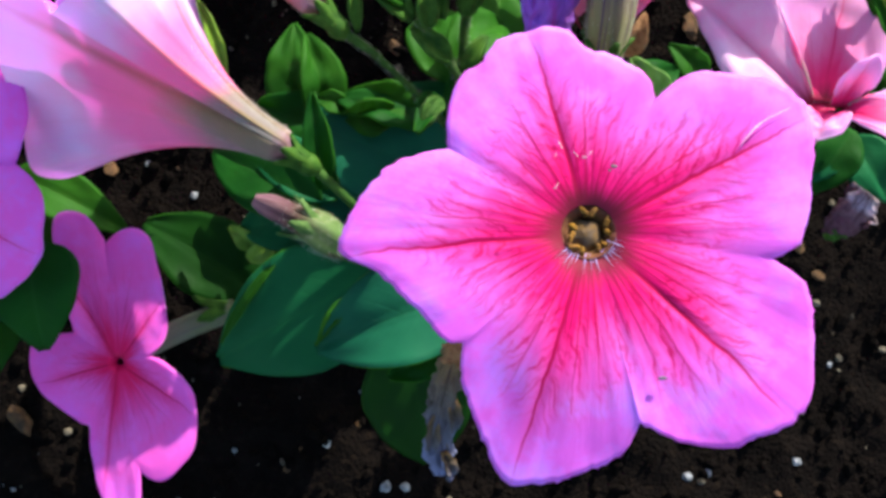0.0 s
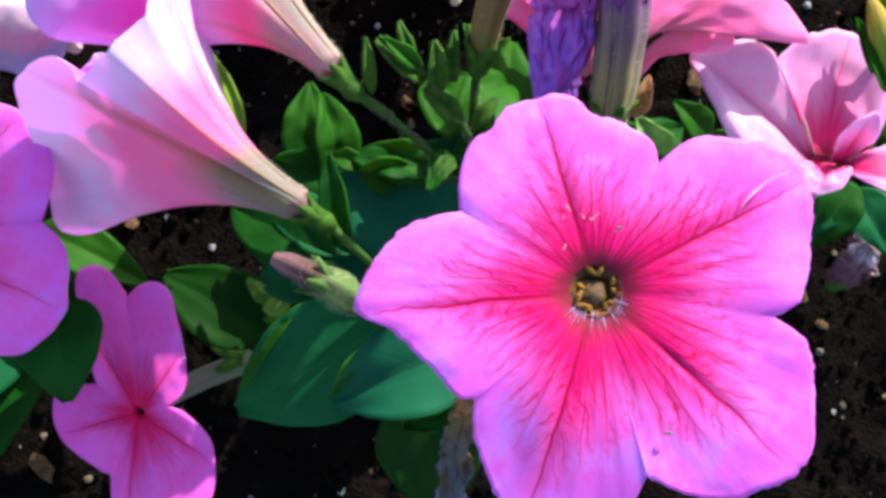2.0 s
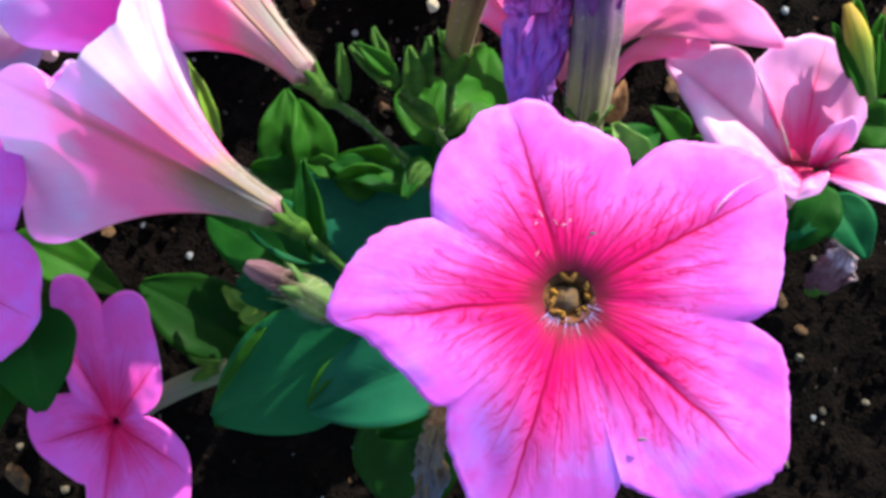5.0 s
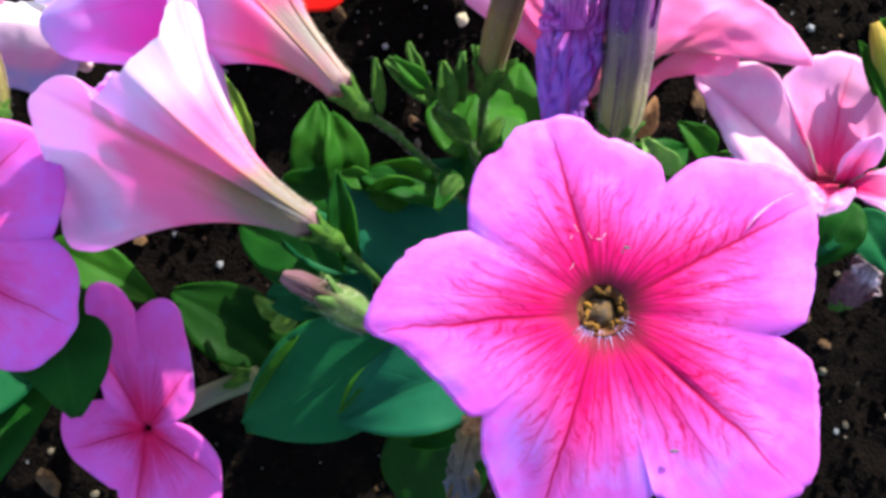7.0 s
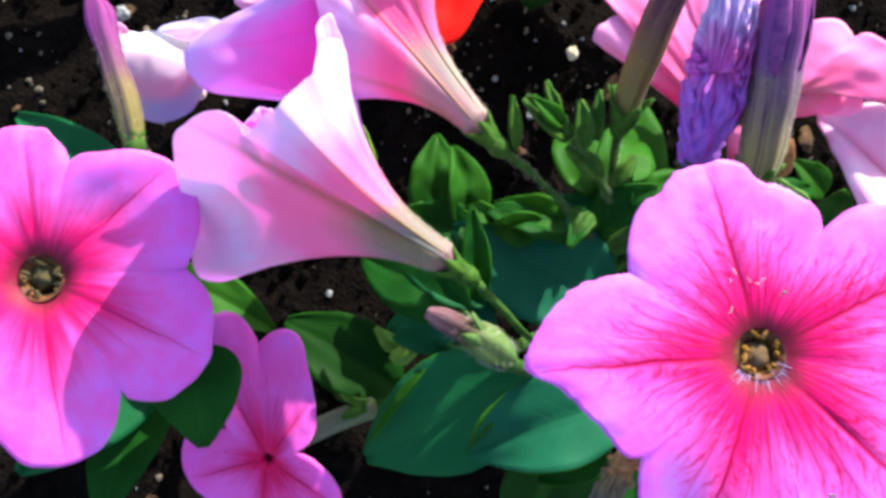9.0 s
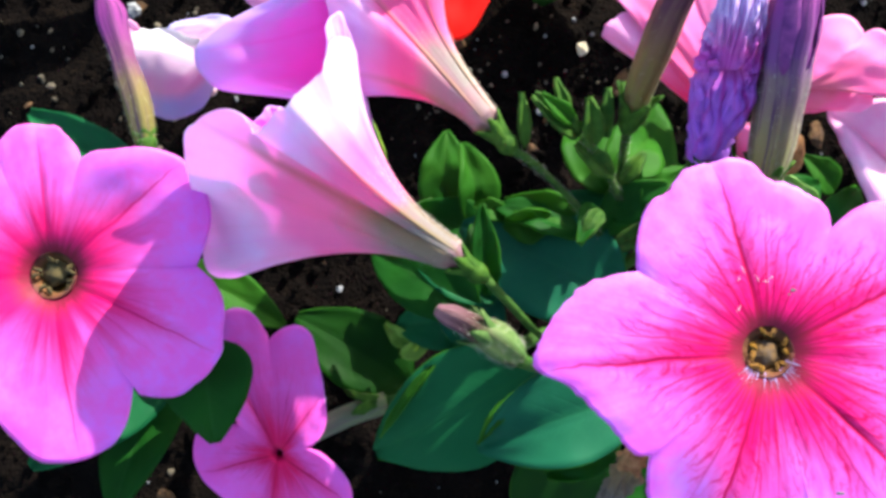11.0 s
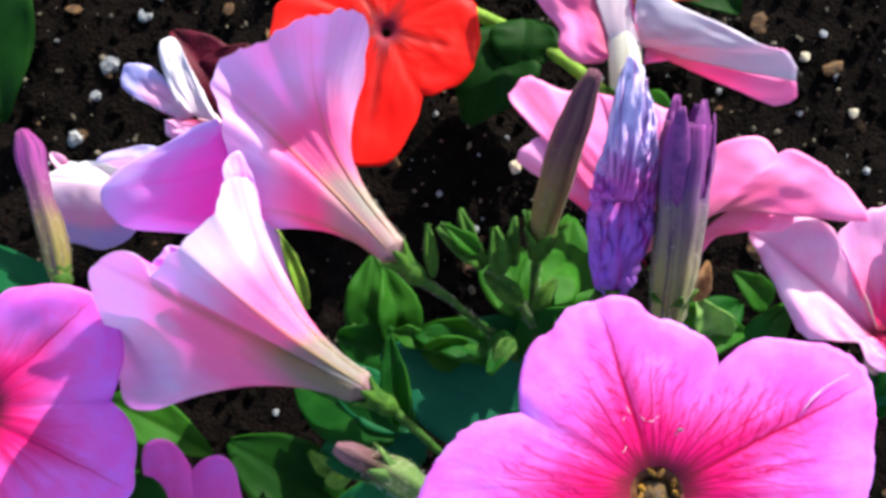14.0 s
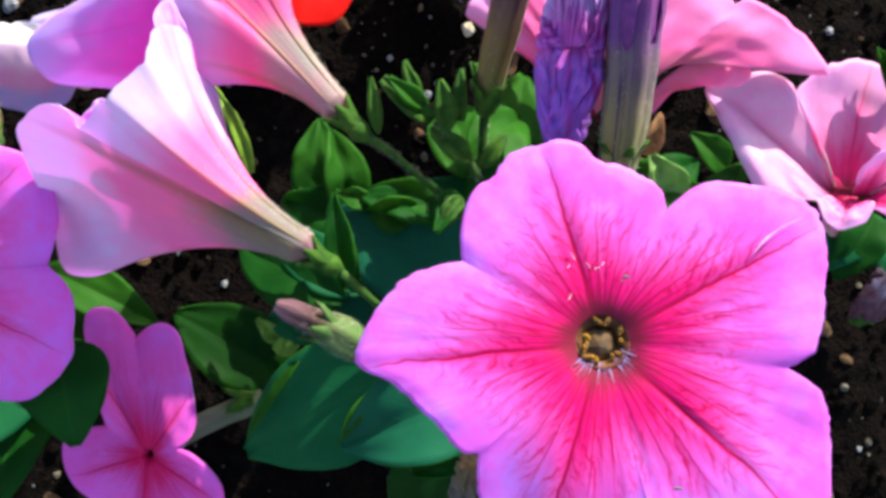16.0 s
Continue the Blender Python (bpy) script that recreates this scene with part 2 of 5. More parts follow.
    n.finish(col, 0.5, bump, 0.0002, 0.45, spec=0.2, sheen=0.03)
    return m


def petal_back(name, rim, mid, foot, vein, vein_amount=0.6, thru=0.34, through=None, tube_end=0.28):
    """The outer side of a funnel or petal: pale, with an ochre rib along its middle; v from the foot to the rim."""
    m, nt = material(name)
    n = Net(nt)
    uvv, u, v = n.uv()
    pos = n.obj()
    warped = n.math("ADD", v, n.math("MULTIPLY", n.math("SUBTRACT", n.noise(pos, 55.0, 2.0), 0.5), 0.3))
    col = n.ramp(warped, [(0.0, foot), (tube_end, foot), (tube_end + 0.14, mid), (tube_end + 0.30, mid), (tube_end + 0.48, rim)])
    blot = n.noise(pos, 70.0, 3.0)
    col = n.mix(n.ramp(blot, [(0.45, 0.0), (0.72, 0.5)]), col, mid)
    off = n.math("ABSOLUTE", n.math("SUBTRACT", u, 0.5))
    line = n.math("SUBTRACT", 1.0, n.math("DIVIDE", off, n.ramp(v, [(0.0, 0.40), (0.25, 0.18), (0.6, 0.075), (1.0, 0.02)])), clamp=True)
    line = n.math("MULTIPLY", n.math("POWER", line, 0.8), n.ramp(v, [(0.0, 0.55), (0.25, 1.0), (0.7, 0.85), (1.0, 0.25)]))
    hair = n.noise(n.combine(n.math("MULTIPLY", u, 22.0), n.math("MULTIPLY", v, 2.0), n.math("MULTIPLY", n.noise(pos, 25.0, 0.0), 3.0)), 1.0, 2.0)
    line = n.math("MULTIPLY", n.math("MAXIMUM", line, n.ramp(hair, [(0.58, 0.0), (0.75, 0.22)])), vein_amount)
    col = n.mix(line, col, vein)
    bump = n.math("ADD", n.noise(pos, 1800.0, 2.0), n.math("MULTIPLY", line, 1.0))
    if through:
        through = n.ramp(warped, [(0.0, tuple(c * 0.7 for c in foot)), (tube_end - 0.08, tuple(c * 0.7 for c in foot)), (tube_end + 0.14, through), (0.6, through), (0.88, rim if name.startswith("funnel_p") else through)])
    n.finish(col, 0.6, bump, 0.00012, thru, through, spec=0.2, sheen=0.05)
    return m


def leaf_mat(name, dark, light, vein, through):
    m, nt = material(name)
    n = Net(nt)
    uvv, u, v = n.uv()
    pos = n.obj()
    inf = nt.nodes.new("ShaderNodeObjectInfo").outputs["Random"]
    col = n.mix(n.ramp(n.noise(pos, 90.0, 4.0), [(0.3, 0.0), (0.75, 1.0)]), dark, light)
    col = n.mix(n.math("MULTIPLY", inf, 0.35), col, light)
    side = n.math("ABSOLUTE", n.math("SUBTRACT", u, 0.5))
    rib = n.math("SUBTRACT", 1.0, n.math("DIVIDE", side, 0.035), clamp=True)
    slant = n.math("SUBTRACT", n.math("MULTIPLY", v, 8.0), n.math("MULTIPLY", side, 5.0))
    fr = n.math("ABSOLUTE", n.math("SUBTRACT", n.math("FRACT", slant), 0.5))
    ribs = n.math("SUBTRACT", 1.0, n.math("DIVIDE", fr, 0.09), clamp=True)
    ribs = n.math("MULTIPLY", ribs, n.ramp(side, [(0.0, 0.7), (0.45, 0.0)]))
    veins = n.math("MAXIMUM", rib, ribs)
    col = n.mix(n.math("MULTIPLY", veins, 0.18), col, vein)
    spots = n.ramp(n.noise(pos, 420.0, 2.0), [(0.70, 0.0), (0.76, 0.6)])
    col = n.mix(n.math("MULTIPLY", spots, 0.35), col, (0.02, 0.02, 0.012))
    fuzz = n.noise(pos, 3000.0, 1.0)
    bump = n.math("ADD", n.math("MULTIPLY", fuzz, 0.4), n.math("ADD", n.math("MULTIPLY", veins, -0.9), n.math("MULTIPLY", n.noise(pos, 350.0, 2.0), 0.8)))
    n.finish(col, 0.55, bump, 0.00022, 0.32, through, spec=0.08, sheen=0.0)
    return m


def plain_mat(name, a, b, scale=300.0, rough=0.6, depth=0.0003, thru=0.0, c=None, spec=0.35, sheen=0.0):
    """Two or three colours blended by noise at two sizes, with fine relief."""
    m, nt = material(name)
    n = Net(nt)
    pos = n.obj()
    col = n.mix(n.ramp(n.noise(pos, scale, 4.0), [(0.35, 0.0), (0.68, 1.0)]), a, b)
    if c:
        col = n.mix(n.ramp(n.noise(pos, scale * 3.7, 3.0), [(0.55, 0.0), (0.7, 0.85)]), col, c)
    bump = n.math("ADD", n.noise(pos, scale * 8, 3.0), n.noise(pos, scale * 2, 2.0))
    n.finish(col, rough, bump, depth, thru, spec=spec, sheen=sheen)
    return m


def along_mat(name, stops, streak, streak_amount=0.5, thru=0.2, rough=0.6, lines=14.0):
    """Colours along v with lengthwise streaks round u."""
    m, nt = material(name)
    n = Net(nt)
    uvv, u, v = n.uv()
    pos = n.obj()
    shake = n.math("ADD", v, n.math("MULTIPLY", n.math("SUBTRACT", n.noise(pos, 220.0, 2.0), 0.5), 0.25))
    col = n.ramp(shake, stops)
    s = n.noise(n.combine(n.math("MULTIPLY", u, lines), n.math("MULTIPLY", v, 1.6), 0.0), 1.0, 3.0)
    st = n.math("MULTIPLY", n.ramp(s, [(0.5, 0.0), (0.62, 1.0)]), streak_amount)
    col = n.mix(st, col, streak)
    bump = n.math("ADD", n.math("MULTIPLY", s, 1.2), n.math("MULTIPLY", n.noise(pos, 2400.0, 2.0), 0.3))
    n.finish(col, rough, bump, 0.0006, thru, spec=0.2, sheen=0.06)
    return m


PINK = petal_face("petal_pink_veined", (0.82, 0.150, 0.76), (0.72, 0.25, 0.95), (0.92, 0.002, 0.19), (0.52, 0.0, 0.075), 0.49, fine=1.0, vein_amount=1.0, rays=0.9)
PINK_SOFT = petal_face("petal_pink_soft", (0.95, 0.15, 0.73), (0.86, 0.22, 0.90), (0.90, 0.006, 0.17), (0.66, 0.0, 0.14), 0.44, 0.85, 0.25, rays=0.4)
PINK_LOW = petal_face("petal_magenta", (0.97, 0.14, 0.68), (0.92, 0.19, 0.82), (0.90, 0.004, 0.14), (0.62, 0.0, 0.08), 0.34, 0.9, 0.35, rays=0.5, halo_amount=0.0)
PINK_WARM = petal_face("petal_pink_warm", (0.97, 0.48, 0.80), (0.96, 0.42, 0.82), (0.93, 0.015, 0.20), (0.85, 0.02, 0.18), 0.46, 0.7, 0.2, rays=0.5)
RED = petal_face("petal_red", (0.80, 0.006, 0.002), (0.74, 0.010, 0.003), (0.22, 0.01, 0.01), (0.50, 0.0, 0.0), 0.22, 0.4, 0.1, warm=(0.78, 0.006, 0.002))
# grey foot paints the tube's shade, pink middle the light shining through
PALE = petal_back("funnel_pale", (0.79, 0.77, 0.93), (0.95, 0.25, 0.52), (0.33, 0.30, 0.27), (0.28, 0.19, 0.05), 0.8, 0.5, (0.98, 0.17, 0.54), 0.34)
# paler foot paints sun on the tube, pink middle light shining through
PALE_PINK = petal_back("funnel_pink", (0.82, 0.54, 0.88), (0.95, 0.16, 0.40), (0.42, 0.38, 0.33), (0.36, 0.20, 0.08), 0.7, 0.45, (0.98, 0.10, 0.38), 0.38)
# pink inner face, its colour brightened to stand for sun shining through
HOT = petal_face("petal_hot_pink", (0.74, 0.48, 0.92), (0.74, 0.48, 0.92), (0.98, 0.20, 0.78), (0.94, 0.12, 0.66), 0.72, 0.3, 0.0, warm=(0.98, 0.14, 0.72), rays=0.2, halo_amount=0.0)
PALE_ROSE = petal_back("funnel_rose", (0.94, 0.28, 0.58), (0.92, 0.16, 0.42), (0.74, 0.18, 0.30), (0.62, 0.08, 0.18), 0.5)
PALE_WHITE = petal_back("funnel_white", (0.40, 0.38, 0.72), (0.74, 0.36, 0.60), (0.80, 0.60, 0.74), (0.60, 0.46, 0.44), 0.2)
# sunlit copy of the pale petals, glare painted as white
SUN_WHITE = petal_back("petal_sunlit_white", (0.62, 0.60, 0.68), (0.64, 0.58, 0.64), (0.66, 0.56, 0.62), (0.70, 0.56, 0.60), 0.2)
TUBE_CREAM = along_mat("tube_cream", [(0.0, (0.62, 0.60, 0.40)), (0.5, (0.76, 0.73, 0.58)), (1.0, (0.84, 0.76, 0.70))], (0.55, 0.48, 0.30), 0.4, 0.3)
# pink petal whitened in its colour to stand for direct sun
SUN_PINK = petal_face("petal_sunlit_pink", (0.95, 0.46, 0.76), (0.95, 0.62, 0.84), (0.90, 0.16, 0.40), (0.85, 0.20, 0.45), 0.26, 0.3, 0.1, warm=(0.92, 0.42, 0.66))
RED_BACK = petal_back("petal_red_back", (0.80, 0.03, 0.01), (0.80, 0.02, 0.01), (0.5, 0.1, 0.02), (0.4, 0.02, 0.0))
THROAT = along_mat("throat_dark", [(0.0, (0.20, 0.13, 0.02)), (0.6, (0.26, 0.15, 0.02)), (0.82, (0.17, 0.07, 0.02)), (1.0, (0.11, 0.022, 0.02))], (0.07, 0.03, 0.02), 0.3, lines=40.0)
TUBE = along_mat("tube_pale", [(0.0, (0.45, 0.45, 0.25)), (0.5, (0.62, 0.50, 0.45)), (1.0, (0.80, 0.5, 0.62))], (0.40, 0.25, 0.28), 0.5)
TUBE_GREY = along_mat("tube_grey", [(0.0, (0.14, 0.17, 0.08)), (0.4, (0.19, 0.18, 0.16)), (1.0, (0.26, 0.20, 0.23))], (0.12, 0.09, 0.10), 0.5)
RED_WALL = along_mat("throat_crimson", [(0.0, (0.30, 0.005, 0.04)), (0.6, (0.50, 0.006, 0.07)), (1.0, (0.70, 0.01, 0.14))], (0.35, 0.0, 0.05), 0.4)
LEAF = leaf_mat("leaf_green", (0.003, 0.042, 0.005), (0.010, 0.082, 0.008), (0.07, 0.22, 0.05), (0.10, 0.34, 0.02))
# sunlit copy of the leaf green, lighter and yellower in colour
LEAF_LIT = leaf_mat("leaf_lit", (0.010, 0.070, 0.006), (0.030, 0.130, 0.009), (0.10, 0.26, 0.03), (0.14, 0.34, 0.014))
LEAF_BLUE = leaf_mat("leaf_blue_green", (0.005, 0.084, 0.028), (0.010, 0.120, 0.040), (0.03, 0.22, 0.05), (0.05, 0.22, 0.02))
# shaded copy of the leaf green: shadow put into a darker colour
LEAF_SHADED = leaf_mat("leaf_shaded", (0.003, 0.026, 0.003), (0.008, 0.050, 0.004), (0.02, 0.085, 0.012), (0.05, 0.17, 0.008))
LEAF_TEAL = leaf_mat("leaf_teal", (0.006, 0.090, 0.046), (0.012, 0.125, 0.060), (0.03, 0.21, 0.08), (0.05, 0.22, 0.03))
STEM = plain_mat("stem_green", (0.020, 0.070, 0.009), (0.052, 0.13, 0.018), 500.0, 0.55, 0.0003, 0.2, spec=0.12, sheen=0.03)
STEM_LIME = plain_mat("stem_lime", (0.13, 0.27, 0.02), (0.22, 0.37, 0.035), 400.0, 0.5, 0.0003, 0.3)
SEPAL = plain_mat("sepal_green", (0.025, 0.090, 0.010), (0.070, 0.17, 0.018), 350.0, 0.55, 0.0003, 0.35, spec=0.12, sheen=0.03)
YELLOW_TIP = along_mat("shoot_yellow", [(0.0, (0.08, 0.20, 0.02)), (0.5, (0.18, 0.28, 0.02)), (0.8, (0.42, 0.30, 0.03)), (1.0, (0.50, 0.28, 0.04))], (0.10, 0.16, 0.02), 0.5)
SEPAL_PALE = plain_mat("sepal_pale", (0.055, 0.13, 0.03), (0.12, 0.22, 0.06), 420.0, 0.6, 0.0003, 0.3, spec=0.1)
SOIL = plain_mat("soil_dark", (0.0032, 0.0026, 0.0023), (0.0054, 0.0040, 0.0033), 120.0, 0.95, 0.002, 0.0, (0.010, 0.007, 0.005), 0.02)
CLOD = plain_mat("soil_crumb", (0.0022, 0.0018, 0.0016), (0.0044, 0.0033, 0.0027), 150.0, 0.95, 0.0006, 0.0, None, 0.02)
PERLITE = plain_mat("perlite_white", (0.09, 0.10, 0.11), (0.30, 0.31, 0.32), 500.0, 0.85, 0.0006)
GRIT = plain_mat("grit_tan", (0.035, 0.028, 0.018), (0.13, 0.11, 0.075), 260.0, 0.9, 0.0005)
BARK = plain_mat("bark_brown", (0.03, 0.014, 0.005), (0.12, 0.06, 0.018), 500.0, 0.85, 0.0005, 0.0, (0.03, 0.015, 0.006))
YELLOW = plain_mat("stamen_yellow", (0.14, 0.06, 0.010), (0.38, 0.18, 0.012), 420.0, 0.85, 0.0008)
STREAK = plain_mat("streak_lilac", (0.22, 0.12, 0.34), (0.44, 0.34, 0.58), 900.0, 0.7)
OLIVE_DARK = plain_mat("pollen_dull", (0.04, 0.035, 0.012), (0.12, 0.085, 0.025), 700.0, 0.8, 0.0006)
OLIVE = plain_mat("stigma_ochre", (0.13, 0.065, 0.010), (0.075, 0.055, 0.045), 620.0, 0.7, 0.0006)
BUD_PURPLE = along_mat("bud_purple", [(0.0, (0.13, 0.15, 0.02)), (0.35, (0.17, 0.13, 0.05)), (0.58, (0.17, 0.05, 0.12)), (0.8, (0.20, 0.025, 0.18)), (1.0, (0.24, 0.03, 0.18))], (0.045, 0.006, 0.07), 0.8, lines=20.0)
BUD_TALL = along_mat("bud_striped", [(0.0, (0.20, 0.22, 0.05)), (0.3, (0.22, 0.20, 0.09)), (0.52, (0.19, 0.13, 0.14)), (0.7, (0.17, 0.05, 0.21)), (1.0, (0.24, 0.035, 0.22))], (0.05, 0.01, 0.085), 0.85, lines=26.0)
BUD_LOBE = plain_mat("bud_lobe_purple", (0.12, 0.02, 0.17), (0.30, 0.06, 0.28), 350.0, 0.6, 0.0004, 0.3)
BUD_DARK = along_mat("bud_olive_plum", [(0.0, (0.15, 0.17, 0.025)), (0.45, (0.18, 0.12, 0.04)), (0.7, (0.10, 0.03, 0.05)), (1.0, (0.08, 0.018, 0.05))], (0.20, 0.11, 0.08), 0.4)
WILT = along_mat("wilt_violet", [(0.0, (0.24, 0.09, 0.60)), (0.3, (0.42, 0.14, 0.66)), (0.46, (0.66, 0.12, 0.54)), (0.6, (0.60, 0.44, 0.80)), (1.0, (0.70, 0.66, 0.92))], (0.42, 0.02, 0.34), 0.75, 0.3, 0.6, 11.0)
DRY = along_mat("wilt_dry", [(0.0, (0.34, 0.20, 0.07)), (0.2, (0.18, 0.12, 0.06)), (0.45, (0.12, 0.10, 0.09)), (0.7, (0.12, 0.12, 0.16)), (1.0, (0.20, 0.23, 0.42))], (0.025, 0.018, 0.016), 0.8, 0.2, 0.8, 12.0)
BROWN = plain_mat("dried_brown", (0.22, 0.09, 0.03), (0.42, 0.22, 0.09), 600.0, 0.8, 0.0005, 0.15, (0.07, 0.03, 0.015))
RUST = plain_mat("dried_rust", (0.30, 0.05, 0.02), (0.45, 0.11, 0.05), 300.0, 0.7, 0.0005, 0.2)
PLUM = plain_mat("petal_plum", (0.035, 0.001, 0.006), (0.10, 0.004, 0.018), 160.0, 0.55, 0.0004, 0.2, spec=0.15)
HAIR = plain_mat("plant_hair", (0.55, 0.55, 0.45), (0.7, 0.7, 0.6), 900.0, 0.6, 0.0001, 0.3)


# ---------------------------------------------------------------- ground
def axis_steps(near, step, far):
    """Even steps out to near, then ever longer ones to far."""
    xs, x, d = [], 0.0, step
    while x < far:
        xs.append(x)
        if x > near:
            d *= 1.35
        x += d
    xs.append(far)
    return [-v for v in reversed(xs[1:])] + xs


def ground():
    xs, ys = axis_steps(180, 2.2, 900000.0), axis_steps(180, 2.2, 900000.0)
    verts = []
    for x in xs:
        for y in ys:
            p = V(x, y, 0)
            z = 0.0
            if abs(x) < 600 and abs(y) < 600:
                z = 3.5 * noise.noise(p * 0.025) + 2.2 * noise.noise(p * 0.09) + 1.4 * noise.noise(p * 0.28) + 0.8 * noise.noise(p * 0.7)
            verts.append((x, y + 40, z - 2))
    n = len(ys)
    faces = [(i * n + j, (i + 1) * n + j, (i + 1) * n + j + 1, i * n + j + 1) for i in range(len(xs) - 1) for j in range(n - 1)]
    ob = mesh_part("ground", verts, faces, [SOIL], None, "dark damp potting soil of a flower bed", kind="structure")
    return ob


ground()


def lumps(name, label, category, mat, count, size, seed, box=(-165, -75, 150, 190), flat=1.0, lift=0.0, keep=None):
    """Many small uneven grains strewn on the soil, as one mesh."""
    rng = random.Random(seed)
    gold = 1.618
    cube = [(0, 1, gold), (0, -1, gold), (0, 1, -gold), (0, -1, -gold), (1, gold, 0), (-1, gold, 0), (1, -gold, 0), (-1, -gold, 0), (gold, 0, 1), (-gold, 0, 1), (gold, 0, -1), (-gold, 0, -1)]
    quads = [(0, 1, 8), (0, 9, 1), (0, 4, 5), (0, 8, 4), (0, 5, 9), (1, 6, 8), (1, 7, 6), (1, 9, 7), (2, 10, 3), (2, 3, 11), (2, 5, 4), (2, 4, 10), (2, 11, 5), (3, 6, 7), (3, 10, 6), (3, 7, 11), (4, 8, 10), (6, 10, 8), (5, 11, 9), (7, 9, 11)]
    verts, faces = [], []
    made = 0
    while made < count:
        x, y = rng.uniform(box[0], box[2]), rng.uniform(box[1], box[3])
        if keep and rng.random() > keep(x, y):
            continue
        made += 1
        s = size[0] + (size[1] - size[0]) * rng.random() ** 2.5
        turn = Euler((rng.uniform(-0.7, 0.7), rng.uniform(-0.7, 0.7), rng.uniform(0, 6.3))).to_matrix()
        p = V(x, y - 40, 0)
        z = 3.5 * noise.noise(p * 0.025) + 2.2 * noise.noise(p * 0.09) + 1.4 * noise.noise(p * 0.28) + 0.8 * noise.noise(p * 0.7) - 2
        c = V(x, y, z + lift + s * 0.25 * flat)
        k = len(verts)
        dims = V(s * rng.uniform(0.6, 1.3), s * rng.uniform(0.5, 1.0), s * flat * rng.uniform(0.5, 1.0)) / 2
        for q in cube:
            w = V(*[a * d * 0.62 for a, d in zip(q, dims)]) * rng.uniform(0.65, 1.1)
            verts.append(c + turn @ w)
        faces += [tuple(k + i for i in f) for f in quads]
    ob = mesh_part(name, verts, faces, [mat], None, label, smooth_shade=False, kind="stuff")
    return tagged(ob, category=category)


sunny = lambda x, y: 0.25 + 0.75 * smooth((y - 20) / 90)
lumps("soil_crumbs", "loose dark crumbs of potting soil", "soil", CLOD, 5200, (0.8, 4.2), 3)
lumps("perlite_grains", "white perlite grains strewn in dark soil", "perlite", PERLITE, 200, (0.6, 2.2), 5, keep=sunny)
lumps("soil_grit", "tan and grey grit scattered through dark soil", "grit", GRIT, 900, (0.6, 2.6), 12, flat=0.7, lift=0.4, keep=sunny)
lumps("bark_chips", "brown bark chips lying on dark soil", "bark", BARK, 110, (2.0, 8.0), 8, flat=0.22, lift=0.3, keep=sunny)


